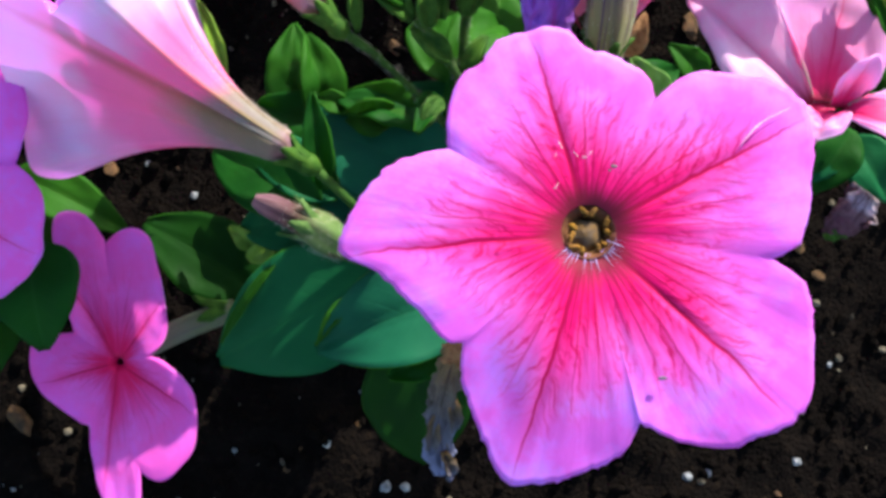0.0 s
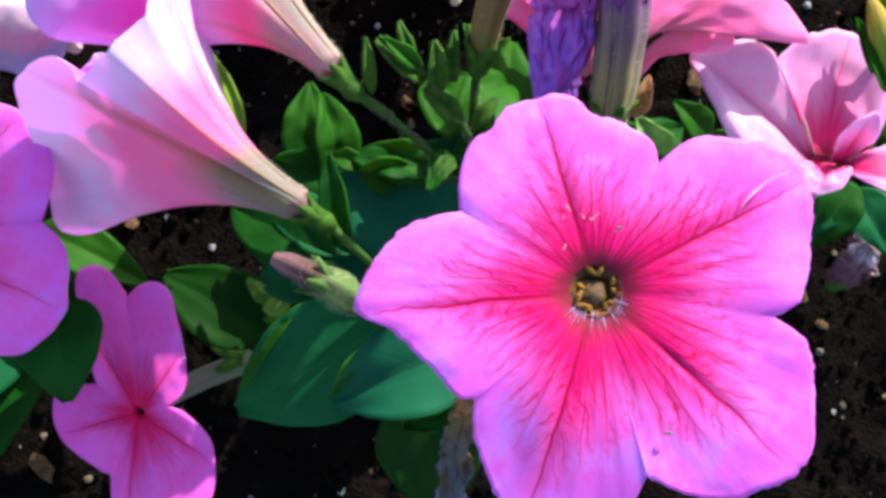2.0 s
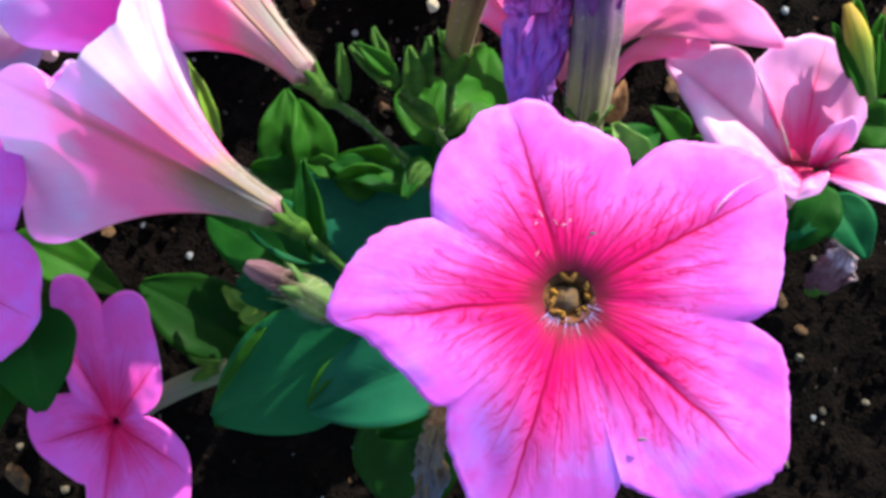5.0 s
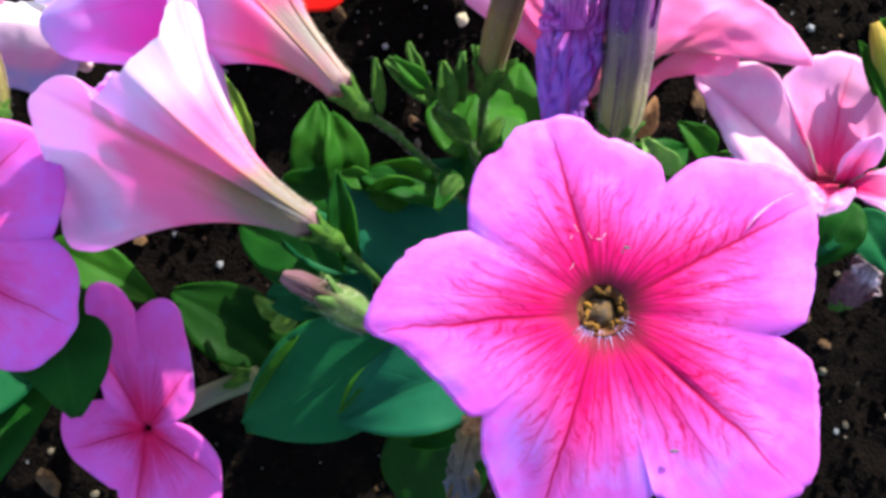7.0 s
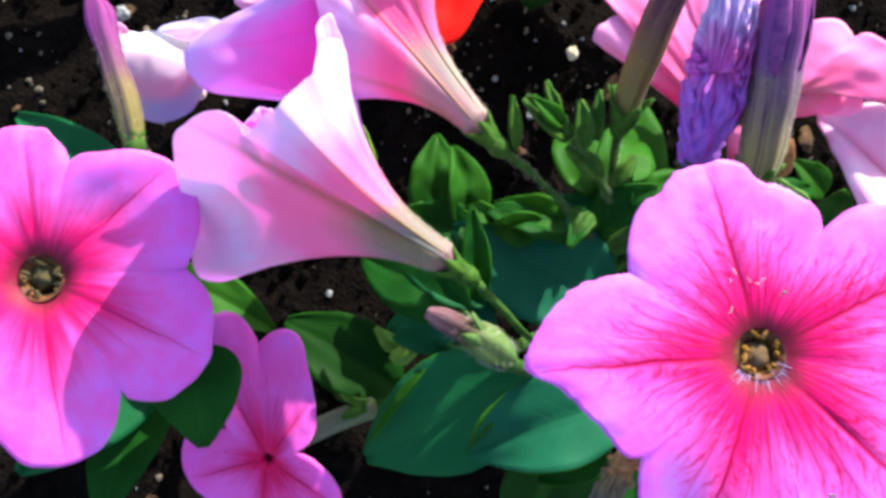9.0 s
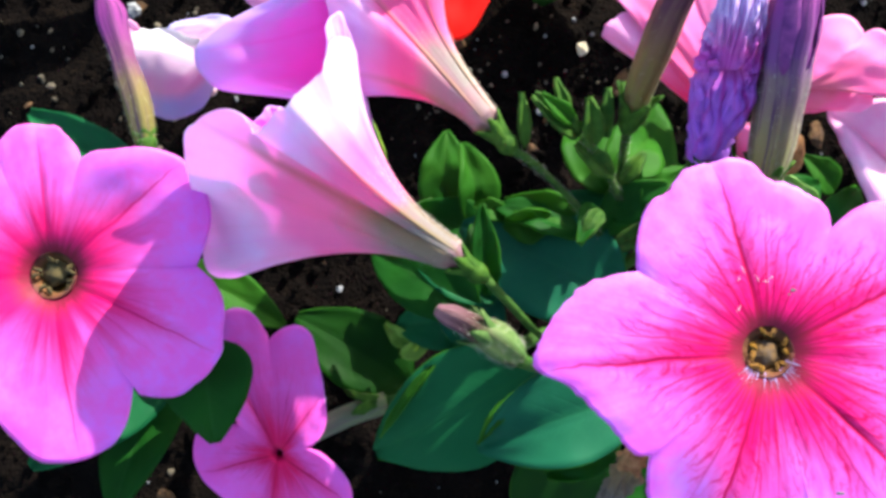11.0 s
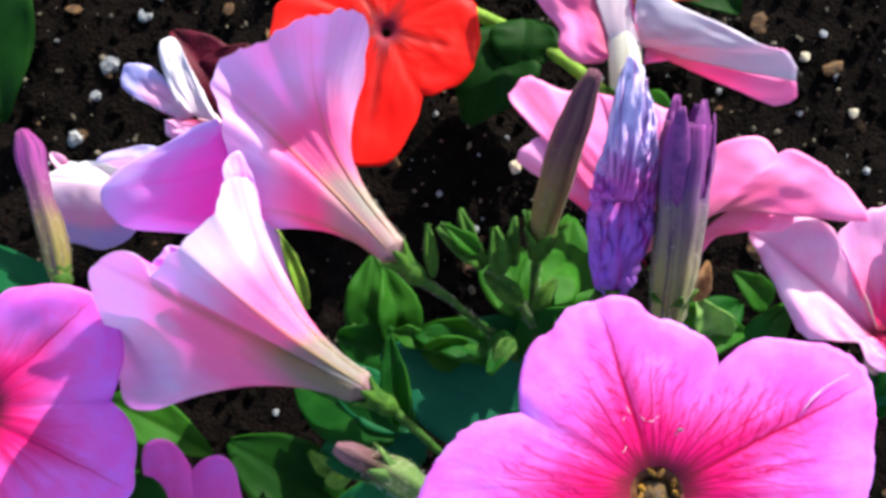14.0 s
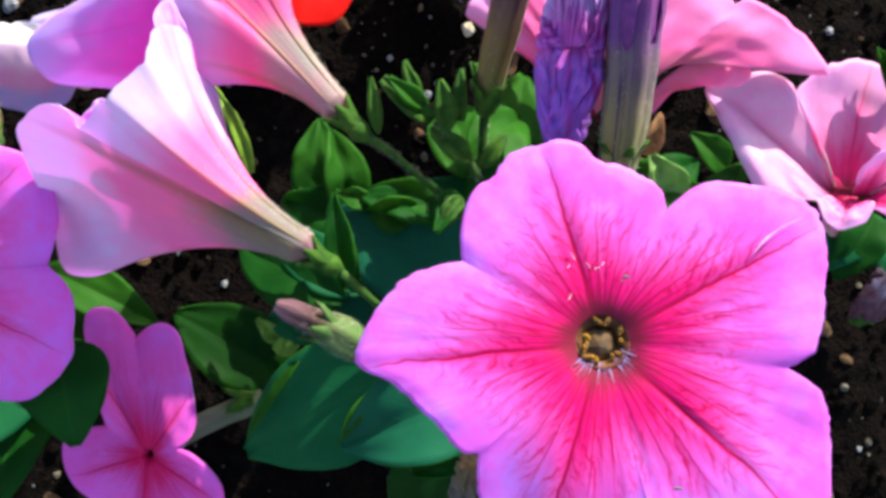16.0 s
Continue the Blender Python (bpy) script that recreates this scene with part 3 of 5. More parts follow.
# ---------------------------------------------------------------- builders of plant parts
def face_flower(at, normal, petals, tube, mats, label, group="petunia flowers", dish=3.0, throat=5.0, deep=9.0, ruffle=1.2, seed=0,
                ref=(1, 0, 0), name="petunia_flower", stamens=True, tube_r=2.6, tube_mat=None, fringe=False, pollen=None, jag=1.0, pleats=0.0, wall=None):
    """An open flower seen from the front. petals: (from degrees, to degrees, radii across, lift at the rim); tube: Bezier points from
    the throat back to the calyx."""
    flower = thing(name, tube[-1], label, "flower", group)
    c = Vector(at)
    x, y, z = basis(normal, ref)
    face_mat, back_mat = mats
    for k, (a0, a1, radii, lift) in enumerate(petals):
        def f(u, v, a0=a0, a1=a1, radii=radii, lift=lift, k=k):
            uu = u + 0.035 * math.sin(4 * math.pi * u)
            a = radians(a0 + (a1 - a0) * u)
            rim = along(radii, u)
            rim *= 1 + jag * (0.010 * math.sin(u * 23 + seed * 3 + k) + 0.035 * noise.noise(V(u * 9, seed * 1.7, k * 3.1))) + 0.016 * noise.noise(V(u * 34, seed, k))
            r = throat + (rim - throat) * v
            s = (r - throat) / 34.0
            h = -deep * math.exp(-(r - throat) / (throat * 0.9)) + dish * s * s + lift * smooth((v - 0.35) / 0.65) * math.sin(math.pi * min(max(u, 0.0), 1.0)) ** 0.7
            wave = math.sin(u * 2 * math.pi * 2 + seed + k * 1.9) * 0.6 + noise.noise(V(u * 4.0 + k * 7, v * 3, seed * 2.3)) * 1.3
            calm = math.sin(math.pi * min(max(u, 0.0), 1.0)) ** 0.6
            h += ruffle * wave * smooth((v - 0.25) / 0.75) * calm
            h += noise.noise(V(u * 9 + k * 5, v * 7, seed)) * min(0.45, 0.36 * ruffle) * smooth(v * 2) * calm
            h += pleats * (noise.noise(V(u * 16 + k * 3, v * 1.6, seed + 5)) * 0.8 + noise.noise(V(u * 34 + k, v * 2.5, seed + 9)) * 0.4) * smooth((v - 0.08) / 0.3) * (1 - 0.5 * v) * calm
            edge = min(u, 1 - u) * abs(radians(a1 - a0)) * r
            h -= 0.4 * math.exp(-(edge / 1.6) ** 2) * smooth(v * 3) * (1 - 0.3 * v)
            mid = abs(u - 0.5) * abs(radians(a1 - a0)) * r
            h -= 0.55 * math.exp(-(mid / 1.0) ** 2) * smooth(v * 3) * (1 - v * 0.6)
            h -= 0.8 * smooth((v - 0.88) / 0.12) * (0.5 + 0.8 * noise.noise(V(u * 6, k, seed)))
            return c + x * (r * math.cos(a)) + y * (r * math.sin(a)) + z * h
        sheet("petal", f, 56 if pleats else 34, 30, (face_mat, back_mat), flower, 0.3, flip=True, rim_only=True)
    # the throat and tube
    p0 = c - z * deep
    def g(u, v):
        s = (1 - v) ** 2
        q = bez([p0, *tube], s)
        t = bez([p0, *tube], min(1, s + 0.03)) - bez([p0, *tube], max(0, s - 0.03))
        tx, ty, tz = basis(-t if t.length else z, x)
        r = tube_r + (throat - tube_r) * math.exp(-s * (34 if fringe else 18))
        a = 2 * math.pi * u
        return q + tx * (r * math.cos(a)) + ty * (r * math.sin(a))
    sheet("tube", g, 28, 22, (wall or THROAT, tube_mat or TUBE), flower, 0.4, "pale tube with a dark purple throat", flip=True, edge_slot=0, around=True)
    if stamens:
        rng = random.Random(seed)
        for k in range(5):
            a = 2 * math.pi * (k + rng.uniform(-0.15, 0.15)) / 5 + 0.5
            o, w = x * math.cos(a) + y * math.sin(a), y * math.cos(a) - x * math.sin(a)
            foot = c - z * (deep + 9) + o * 1.0
            tip = c - z * (deep + rng.uniform(-0.4, 0.6)) + o * throat * rng.uniform(0.62, 0.82)
            rod("stamen", [foot, foot.lerp(tip, 0.6) + o * 0.6, tip - o * 0.5, tip], [0.25, 0.28, 0.3, 0.3], pollen or YELLOW, flower, "", 7, 10)
            for turn in (-1, 1):
                lean = rng.uniform(-0.7, 0.7)
                rod("anther", [tip - o * rng.uniform(0.4, 1.0) + w * turn * 0.2, tip + w * turn * (0.9 + 0.3 * lean) + z * 0.3 + o * 0.3, tip + w * turn * (1.5 - 0.4 * lean) + o * rng.uniform(0.2, 1.2) - z * 0.2],
                    [0.15, 0.42, 0.30, 0.50, 0.26, 0.36, 0.08], pollen or YELLOW, flower, "mustard yellow anther", 9, 16, 0.45, 1.8)
        if fringe:
            verts, faces = [], []
            for start, stop, count in ((1.20, 1.38, 8), (1.44, 1.62, 5), (1.68, 1.93, 10)):
                for k in range(count):
                    a = math.pi * (start + (stop - start) * (k + 0.4 * math.sin(k * 2.7 + start)) / count)
                    o, w = x * math.cos(a) + y * math.sin(a), (y * math.cos(a) - x * math.sin(a)) * (0.10 + 0.05 * math.sin(k * 1.9))
                    inner, outer = throat * (0.86 + 0.08 * math.sin(k * 5.1)), throat * (1.42 + 0.2 * math.sin(k * 3.3 + start))
                    i = len(verts)
                    p, q = c + o * inner - z * (deep + 0.7), c + o * outer - z * (deep * math.exp(-(outer - throat) / (throat * 0.9)) - 0.12)
                    m = c + o * throat - z * (deep - 0.25)
                    verts += [p - w, p + w, m - w, m + w, q, p + z * 0.2, m + z * 0.2]
                    faces += [(i, i + 5, i + 6, i + 2), (i + 1, i + 3, i + 6, i + 5), (i + 2, i + 6, i + 4), (i + 6, i + 3, i + 4)]
            mesh_part("throat_fringe", verts, faces, [STREAK], flower, "fine lilac white streaks at the throat", kind="stuff")
        rod("stigma", [c - z * (deep + 9), c - z * (deep + 3) + x * 0.5, c - z * (deep + 0.4) - y * 0.3], [0.5, 0.6, 1.2, 2.7, 3.1, 2.3, 0.4], OLIVE_DARK if pollen else OLIVE, flower, "dull ochre stigma", 18, 18, 0.10, 1.6)
    return flower


def leaf(parent, base, tip, width, sag=2.0, fold=0.25, lean=0.0, mat=None, nose=1.3, name="leaf", side=None, curl=0.0, seed=1.0, label="", nu=12, nv=16, thick=0.35, rough=1.0, blunt=0.8, edge=None):
    """A leaf from base to tip: oval blade, sagging, folded along its rib. lean: degrees that the blade turns about its length."""
    b, t = Vector(base), Vector(tip)
    way = t - b
    length = way.length
    d = way.normalized()
    up = Vector(side) if side else V(0, 0, 1)
    right = d.cross(up).normalized()
    nrm = right.cross(d).normalized()
    if lean:
        q = Matrix.Rotation(radians(lean), 3, d)
        right, nrm = q @ right, q @ nrm
    def f(u, v):
        w = width / 2 * (math.sin(math.pi * min(1, v * 0.97 + 0.015) ** (1 / nose)) ** blunt + 0.04)
        a = (u - 0.5) * 2
        wave = noise.noise(V(u * 2.5, v * 4, seed * 5)) * 1.4 + noise.noise(V(u * 7, v * 8, seed)) * 0.35 * rough ** 2
        h = sag * math.sin(math.pi * v) + abs(a) * w * fold + wave * 0.09 * width * (abs(a) if rough <= 1 else 1) * rough - curl * v * v - 0.35 * math.exp(-(a * w / 0.8) ** 2)
        return b + d * (length * v) + right * (a * w) + nrm * h
    m = mat or LEAF
    return sheet(name, f, nu, nv, (m, edge or m), parent, thick, label)


def calyx(parent, at, way, length=9.0, spread=0.45, count=5, width=3.4, mat=None, turn=0.0):
    """Strap-shaped green sepals round the foot of a tube, and the receptacle that holds them."""
    x, y, z = basis(way)
    p = Vector(at)
    cup = part_of(parent, "calyx", p - z * 1.5, p + z * 2.5, [1.0, 2.0, 2.5, 2.4], mat)
    for k in range(count):
        a = 2 * math.pi * k / count + turn
        out = x * math.cos(a) + y * math.sin(a)
        leaf(cup, p + out * 1.5, p + out * (1.6 + length * spread) + z * length, width, 0.6, 0.35, mat=mat or SEPAL, nose=1.15, name="sepal", side=-out if abs(out.z) < 0.99 else None, nu=6, nv=8, thick=0.4, seed=k + turn)
    return cup


def part_of(parent, name, a, b, radii, mat=None, label=""):
    return rod(name, [a, (Vector(a) + Vector(b)) / 2, b], radii, mat or SEPAL, parent, label, 9, 6)


def round_trip(values, x):
    """Smooth closed curve through places, x in 0..1."""
    n = len(values)
    x = (x % 1.0) * n
    i, f = int(x) % n, x - int(x)
    p, a, b, q = values[i - 1], values[i], values[(i + 1) % n], values[(i + 2) % n]
    return a + ((b - p) * f + (p * 2 - a * 5 + b * 4 - q) * f * f + (a * 3 - p - b * 3 + q) * f**3) / 2


def funnel(base, axis, tube_r, rim, notches, mats, label, seed=0, power=2.0, hairy=0, frill=1.0, ridge=0.4, flare=None, name="petunia_flower", group="petunia flowers"):
    """A trumpet seen from outside. rim: places round its mouth; notches: where on that round, 0 to 1, one petal ends and the next begins."""
    flower = thing(name, base, label, "flower", group)
    b, d = Vector(base), Vector(axis).normalized()
    rim = [Vector(p) - b for p in rim]
    n = len(notches)
    def spot(u):
        for k in range(n):
            lo, hi = notches[k - 1] - (1 if k == 0 else 0), notches[k]
            if u <= hi + 1e-6:
                break
        else:
            k, lo, hi = 0, notches[-1], notches[0] + 1
        return k, (u - lo) / (hi - lo)
    def place(u, v):
        k, f = spot(u)
        q = round_trip(rim, u)
        w = abs(u % 1.0 - 0.5) * 2
        q = q * (1 + v ** 5 * frill * (0.022 * noise.noise(V(w * 15, seed, u > 0.5)) + 0.005 * noise.noise(V(w * 50, seed, 4))))
        ahead = q.dot(d)
        out = q - d * ahead
        wide = out.length
        r = tube_r + (wide - tube_r) * (0.1 * v + 0.9 * v ** (round_trip(flare, u) if flare else power))
        r += 0.4 * frill * smooth((v - 0.45) / 0.55) * noise.noise(V(w * 9, v * 4, seed)) + 0.10 * noise.noise(V(w * 18, v * 9, seed)) * v
        r += ridge * smooth(v * 4) * (1 - 0.6 * v) * math.exp(-((f - 0.5) / 0.05) ** 2)
        r *= 0.3 + 0.7 * smooth(v / 0.07)
        return b + d * (ahead * v) + out.normalized() * max(r, 0.5)
    start = notches[-1] - 1
    sheet("tube", lambda u, v: place(start + min(max(u, 0.0), 1.0), max(v, 0.0) * 0.6), 110, 34, (mats[0], mats[1]), flower, 0.3, "", edge_slot=1, uvf=lambda u, v: (0.5 + abs(spot(start + u)[1] - 0.5), v * 0.6), around=True, no_rim=True, soft=True)
    for k in range(n):
        a0, a1 = notches[k - 1] - (1 if k == 0 else 0), notches[k]
        sheet("petal", lambda u, v, a0=a0, a1=a1: place(min(max(a0 + (a1 - a0) * u, a0 + 1e-4), a1 - 1e-4), 0.6 + 0.4 * v), 30, 20, (mats[0], mats[1]), flower, 0.3, uvf=lambda u, v: (u, 0.6 + 0.4 * v), rim_only=True, soft=True)
    if hairy:
        fuzz(flower, lambda a, s: place(start + (a / (2 * math.pi)) % 1.0, s), hairy, seed, 0.6)
    return flower


def petal(parent, root, rim, mats, bulge=2.0, ruffle=1.0, seed=0, label="", keel=0.5, cup=0.0, frill=1.0):
    """One petal spread from its root to a rim, arched by bulge, with a slight keel along its middle."""
    root, rim = [Vector(p) for p in root], [Vector(p) for p in rim]
    mid_r, mid_e = along(root, 0.5), along(rim, 0.5)
    across = (rim[-1] - rim[0])
    nrm = across.cross(mid_e - mid_r).normalized()
    flip = nrm.z < 0
    up = -nrm if flip else nrm
    def f(u, v):
        uc = min(max(u, 0.0), 1.0)
        a, e = along(root, uc), along(rim, uc)
        e = e + (e - a) * (0.012 * math.sin(uc * 19 + seed) + 0.03 * noise.noise(V(uc * 7, seed * 1.3, 2)) + 0.01 * frill ** 1.5 * noise.noise(V(uc * 26, seed, 4)) + 0.012 * (frill - 1) * noise.noise(V(uc * 60, seed, 7)))
        calm = math.sin(math.pi * uc) ** 0.6
        h = bulge * math.sin(math.pi * min(v, 1.0) ** 0.8) + cup * v * v * (1 - calm)
        h += ruffle * smooth((v - 0.25) / 0.75) * (0.9 * math.sin(uc * 12 + seed * 2) * calm * 0.6 + 1.3 * noise.noise(V(uc * 4, v * 3, seed * 2.3)))
        h += 0.4 * noise.noise(V(uc * 9, v * 7, seed)) * smooth(v * 2)
        h -= keel * math.exp(-((uc - 0.5) / 0.05) ** 2) * smooth(v * 3) * (1 - 0.6 * v)
        return a + (e - a) * v + up * h
    return sheet("petal", f, 30, 24, mats, parent, 0.3, label, flip=flip)


def fuzz(parent, surf, count, seed, top=1.0, length=1.6):
    """Short pale hairs standing off a tube."""
    rng = random.Random(seed + 77)
    verts, faces = [], []
    for _ in range(count):
        a, s = rng.uniform(0, 2 * math.pi), rng.uniform(0.0, top)
        p = surf(a, s)
        out = (p - surf(a + math.pi, s)).normalized()
        out = (out + V(rng.uniform(-1, 1), rng.uniform(-1, 1), rng.uniform(-1, 1)) * 0.35).normalized()
        w = out.orthogonal().normalized() * 0.035
        w2 = out.cross(w)
        k = len(verts)
        verts += [p + w, p - w * 0.5 + w2, p - w * 0.5 - w2, p + out * length * rng.uniform(0.5, 1.1)]
        faces += [(k, k + 1, k + 3), (k + 1, k + 2, k + 3), (k + 2, k, k + 3)]
    return mesh_part("hairs", verts, faces, [HAIR], parent, "fine pale hairs", kind="stuff")


def bud(pts, radii, mat, label, ridge=0.10, name="petunia_bud", sepals=True, tip_lobes=0, hairy=0, category="flower bud", sep_len=10.0, lobe_from=0.9, sep_spread=0.35, green=None):
    """A closed bud or faded flower on its calyx."""
    thing_ = thing(name, pts[0], label, category, "petunia buds")
    rod("body", pts, radii, mat, thing_, "", 20, 26, ridge, 0.5)
    way = Vector(pts[1]) - Vector(pts[0])
    if sepals:
        calyx(thing_, pts[0], way, sep_len, sep_spread, mat=green)
    end, before = Vector(pts[-1]), bez(pts, lobe_from)
    x, y, z = basis(end - before)
    for k in range(tip_lobes):
        a = 2 * math.pi * k / tip_lobes
        o = x * math.cos(a) + y * math.sin(a)
        leaf(thing_, before + o * radii[-2] * (0.8 if lobe_from > 0.8 else 0.9), end + o * radii[-2] * (1.0 - 0.25 * (k % 2)) + z * (2 + k % 3 * 1.5), 5.4, 0.9, -0.5, mat=BUD_LOBE, name="petal", side=o, seed=k, nu=8, nv=10, blunt=0.55)
    if hairy:
        def surf(a, s):
            c = bez(pts, s)
            t = bez(pts, min(1, s + 0.02)) - bez(pts, max(0, s - 0.02))
            bx, by, bz = basis(t, V(0.3, 0.2, 1))
            r = along(radii, s)
            return c + (bx * math.cos(a) + by * math.sin(a)) * r
        fuzz(thing_, surf, hairy, 5, 0.7, 1.3)
    return thing_


def wilted(pts, radii, mat, label, crumple=2.5, seed=1, category="flower", flat=0.6, scraps=4, green=None, pleat=0.34):
    """A collapsed flower: a shrivelled, deeply creased body."""
    ob = thing("wilted_flower", pts[0], label, category)
    verts, faces, uv = [], [], []
    sides, steps = 56, 60
    ref = V(1, 0, 0)
    for k in range(steps + 1):
        s = k / steps
        c = bez(pts, s)
        t = bez(pts, min(1, s + 0.02)) - bez(pts, max(0, s - 0.02))
        x, y, z = basis(t, ref)
        r = along(radii, s)
        for i in range(sides):
            a = 2 * math.pi * i / sides
            d = V(math.cos(a), math.sin(a), s * 2.0)
            pl = 0.5 + 0.5 * math.sin(10 * a + 5 * noise.noise(V(s * 3, seed, a * 0.3)) * 2)
            rr = r * (1 - pleat + pleat * pl) + crumple * noise.noise(V(d.x * 1.7, d.y * 1.7, s * 9 + seed)) * (0.3 + r / max(radii)) + 0.9 * noise.noise(V(d.x * 5, d.y * 5, s * 26 + seed))
            verts.append(c + x * (rr * math.cos(a)) + y * (rr * flat * math.sin(a)))
            uv.append((i / sides, s))
    for k in range(steps):
        for i in range(sides):
            j = (i + 1) % sides
            faces.append((k * sides + i, k * sides + j, (k + 1) * sides + j, (k + 1) * sides + i))
    faces.append(tuple(range(sides - 1, -1, -1)))
    faces.append(tuple(steps * sides + i for i in range(sides)))
    mesh_part("body", verts, faces, [mat], ob, "", uv)
    calyx(ob, pts[0], Vector(pts[1]) - Vector(pts[0]), 4.5, 0.3, mat=green)
    for k in range(scraps):
        s = 0.45 + 0.5 * k / max(1, scraps)
        c, d = bez(pts, s), bez(pts, min(1, s + 0.3)) - bez(pts, s)
        x, y, z = basis(d, (1, 0, 0.3))
        o = x * math.cos(k * 2.4) + y * math.sin(k * 2.4)
        leaf(ob, c + o * along(radii, s) * 0.6, c + d * 0.9 + o * along(radii, s) * 1.1, max(radii) * 0.9, 1.0, 0.6, 30 * (k % 3 - 1), mat, name="petal", seed=seed + k, nu=12, nv=16, rough=2.2)
    return ob


def crumpled(parent, root, rim, mat, bulge, ruffle, seed):
    """A limp petal, creased lengthwise and crossways."""
    root, rim = [Vector(p) for p in root], [Vector(p) for p in rim]
    way = (along(rim, 0.5) - along(root, 0.5)).normalized()
    up = V(0, 0, 1) - way * way.z
    up.normalize()
    def f(u, v):
        uc = min(max(u, 0.0), 1.0)
        a, e = along(root, uc), along(rim, uc)
        e = e + (e - a) * (0.05 * noise.noise(V(uc * 9, seed, 1)) + 0.03 * noise.noise(V(uc * 28, seed, 3)))
        h = bulge * math.sin(math.pi * min(v, 1.0)) ** 0.8 * math.sin(math.pi * uc) ** 0.5
        h += ruffle * (0.3 * math.sin(uc * 31 + 9 * noise.noise(V(uc * 3, v * 2.5, seed))) + 1.5 * noise.noise(V(uc * 7, v * 4, seed)) + 0.8 * noise.noise(V(uc * 16, v * 11, seed))) * smooth(v * 2.5)
        return a + (e - a) * v + up * h
    return sheet("petal", f, 64, 40, (mat, mat), parent, 0.3, uvf=lambda u, v: (u, 0.05 + 0.9 * (f(u, v).y - 53) / 42))


# ---------------------------------------------------------------- the open flowers
main = face_flower((30.4, 11.5, 104), (0.02, -0.03, 1), [
    (-8.2, 63.6, [32.7, 36.9, 38.1, 38.9, 39.8, 40.6, 42.0, 42.9, 43.9, 44.3, 43.1, 41.3, 38.5, 36.5, 34.7, 31.6, 25.6], 1.5),
    (63.6, 149.6, [26.2, 29.1, 30.0, 30.9, 31.7, 32.2, 35.4, 36.7, 36.7, 37.1, 37.0, 34.9, 35.3, 34.5, 32.9, 30.8, 28.6], 0.5),
    (149.6, 221.6, [28.6, 31.5, 34.6, 37.3, 39.1, 40.6, 42.0, 43.5, 43.2, 38.4, 35.9, 34.4, 33.3, 32.7, 32.1, 31.6, 29.5], 0.5),
    (221.6, 284.9, [29.6, 31.9, 34.2, 36.1, 37.9, 40.0, 42.2, 45.2, 46.9, 45.7, 44.8, 43.8, 42.9, 41.5, 40.1, 38.2, 34.6], -4.0),
    (284.9, 351.8, [34.6, 37.0, 39.8, 42.4, 44.8, 46.8, 47.7, 49.2, 50.2, 49.8, 48.4, 46.5, 44.8, 43.0, 41.3, 38.5, 32.7], -2.5)],
    [(31, 10, 80), (26, 14, 60), (12, 22, 46)], (PINK, PALE_PINK),
    "large open pink petunia flower with dark red veins and olive throat", dish=-1.2, throat=4.8, deep=2.4, ruffle=0.35, seed=1, fringe=True, jag=0.25, pleats=0.4)
# the torn, bleached ridge on one petal and a few crumbs on the face
rod("torn_ridge", [(56.4, 26.2, 104.9), (58.2, 29.4, 105.3), (61.4, 31.2, 105.3), (65.4, 32.9, 104.9)], [0.04, 0.10, 0.18, 0.08, 0.07, 0.03], plain_mat("petal_torn", (0.62, 0.40, 0.56), (0.76, 0.58, 0.70), 900.0), main, "bleached white tear", 7, 14, 0.0, 0.4)
DIRT = plain_mat("crumb_grey", (0.09, 0.08, 0.10), (0.18, 0.16, 0.20), 2000.0)
for cx, cy, cs in ((34.5, 23.0, 0.9), (33.8, 22.3, 0.6), (42.9, -14.0, 0.7), (25.4, 26.0, 0.35), (52.4, 32.2, 0.45), (30.2, 27.0, 0.3), (27.0, 26.6, 0.3)):
    rod("crumb", [(cx - cs, cy, 103.1), (cx, cy + cs * 0.3, 103.6), (cx + cs, cy, 103.2)], [cs * 0.3, cs * 0.45, cs * 0.2], DIRT, main, "grey crumb of dirt", 6, 4, 0.2, 0.3)
# fine white threads that cling to the face
THREAD = plain_mat("thread_white", (0.50, 0.34, 0.44), (0.62, 0.46, 0.54), 2000.0)
for line in (((24.9, 27.2), (25.3, 26.5), (25.6, 25.9)),
             ((27.4, 25.6), (27.9, 25.1), (28.2, 24.5)),
             ((28.9, 24.5), (29.4, 24.4), (29.9, 24.6)),
             ((30.2, 24.9), (30.6, 25.3), (30.8, 25.6)),
             ((24.2, 24.5), (24.5, 24.9), (24.6, 25.2)),
             ((24.0, 18.8), (24.6, 19.2), (24.8, 20.0))):
    rod("thread", [(tx, ty, 104.05) for tx, ty in line], [0.06, 0.09, 0.06], THREAD, main, "fine white thread", 6, 6)
calyx(main, (13, 21, 47), (0.5, -0.3, 0.6), 9)

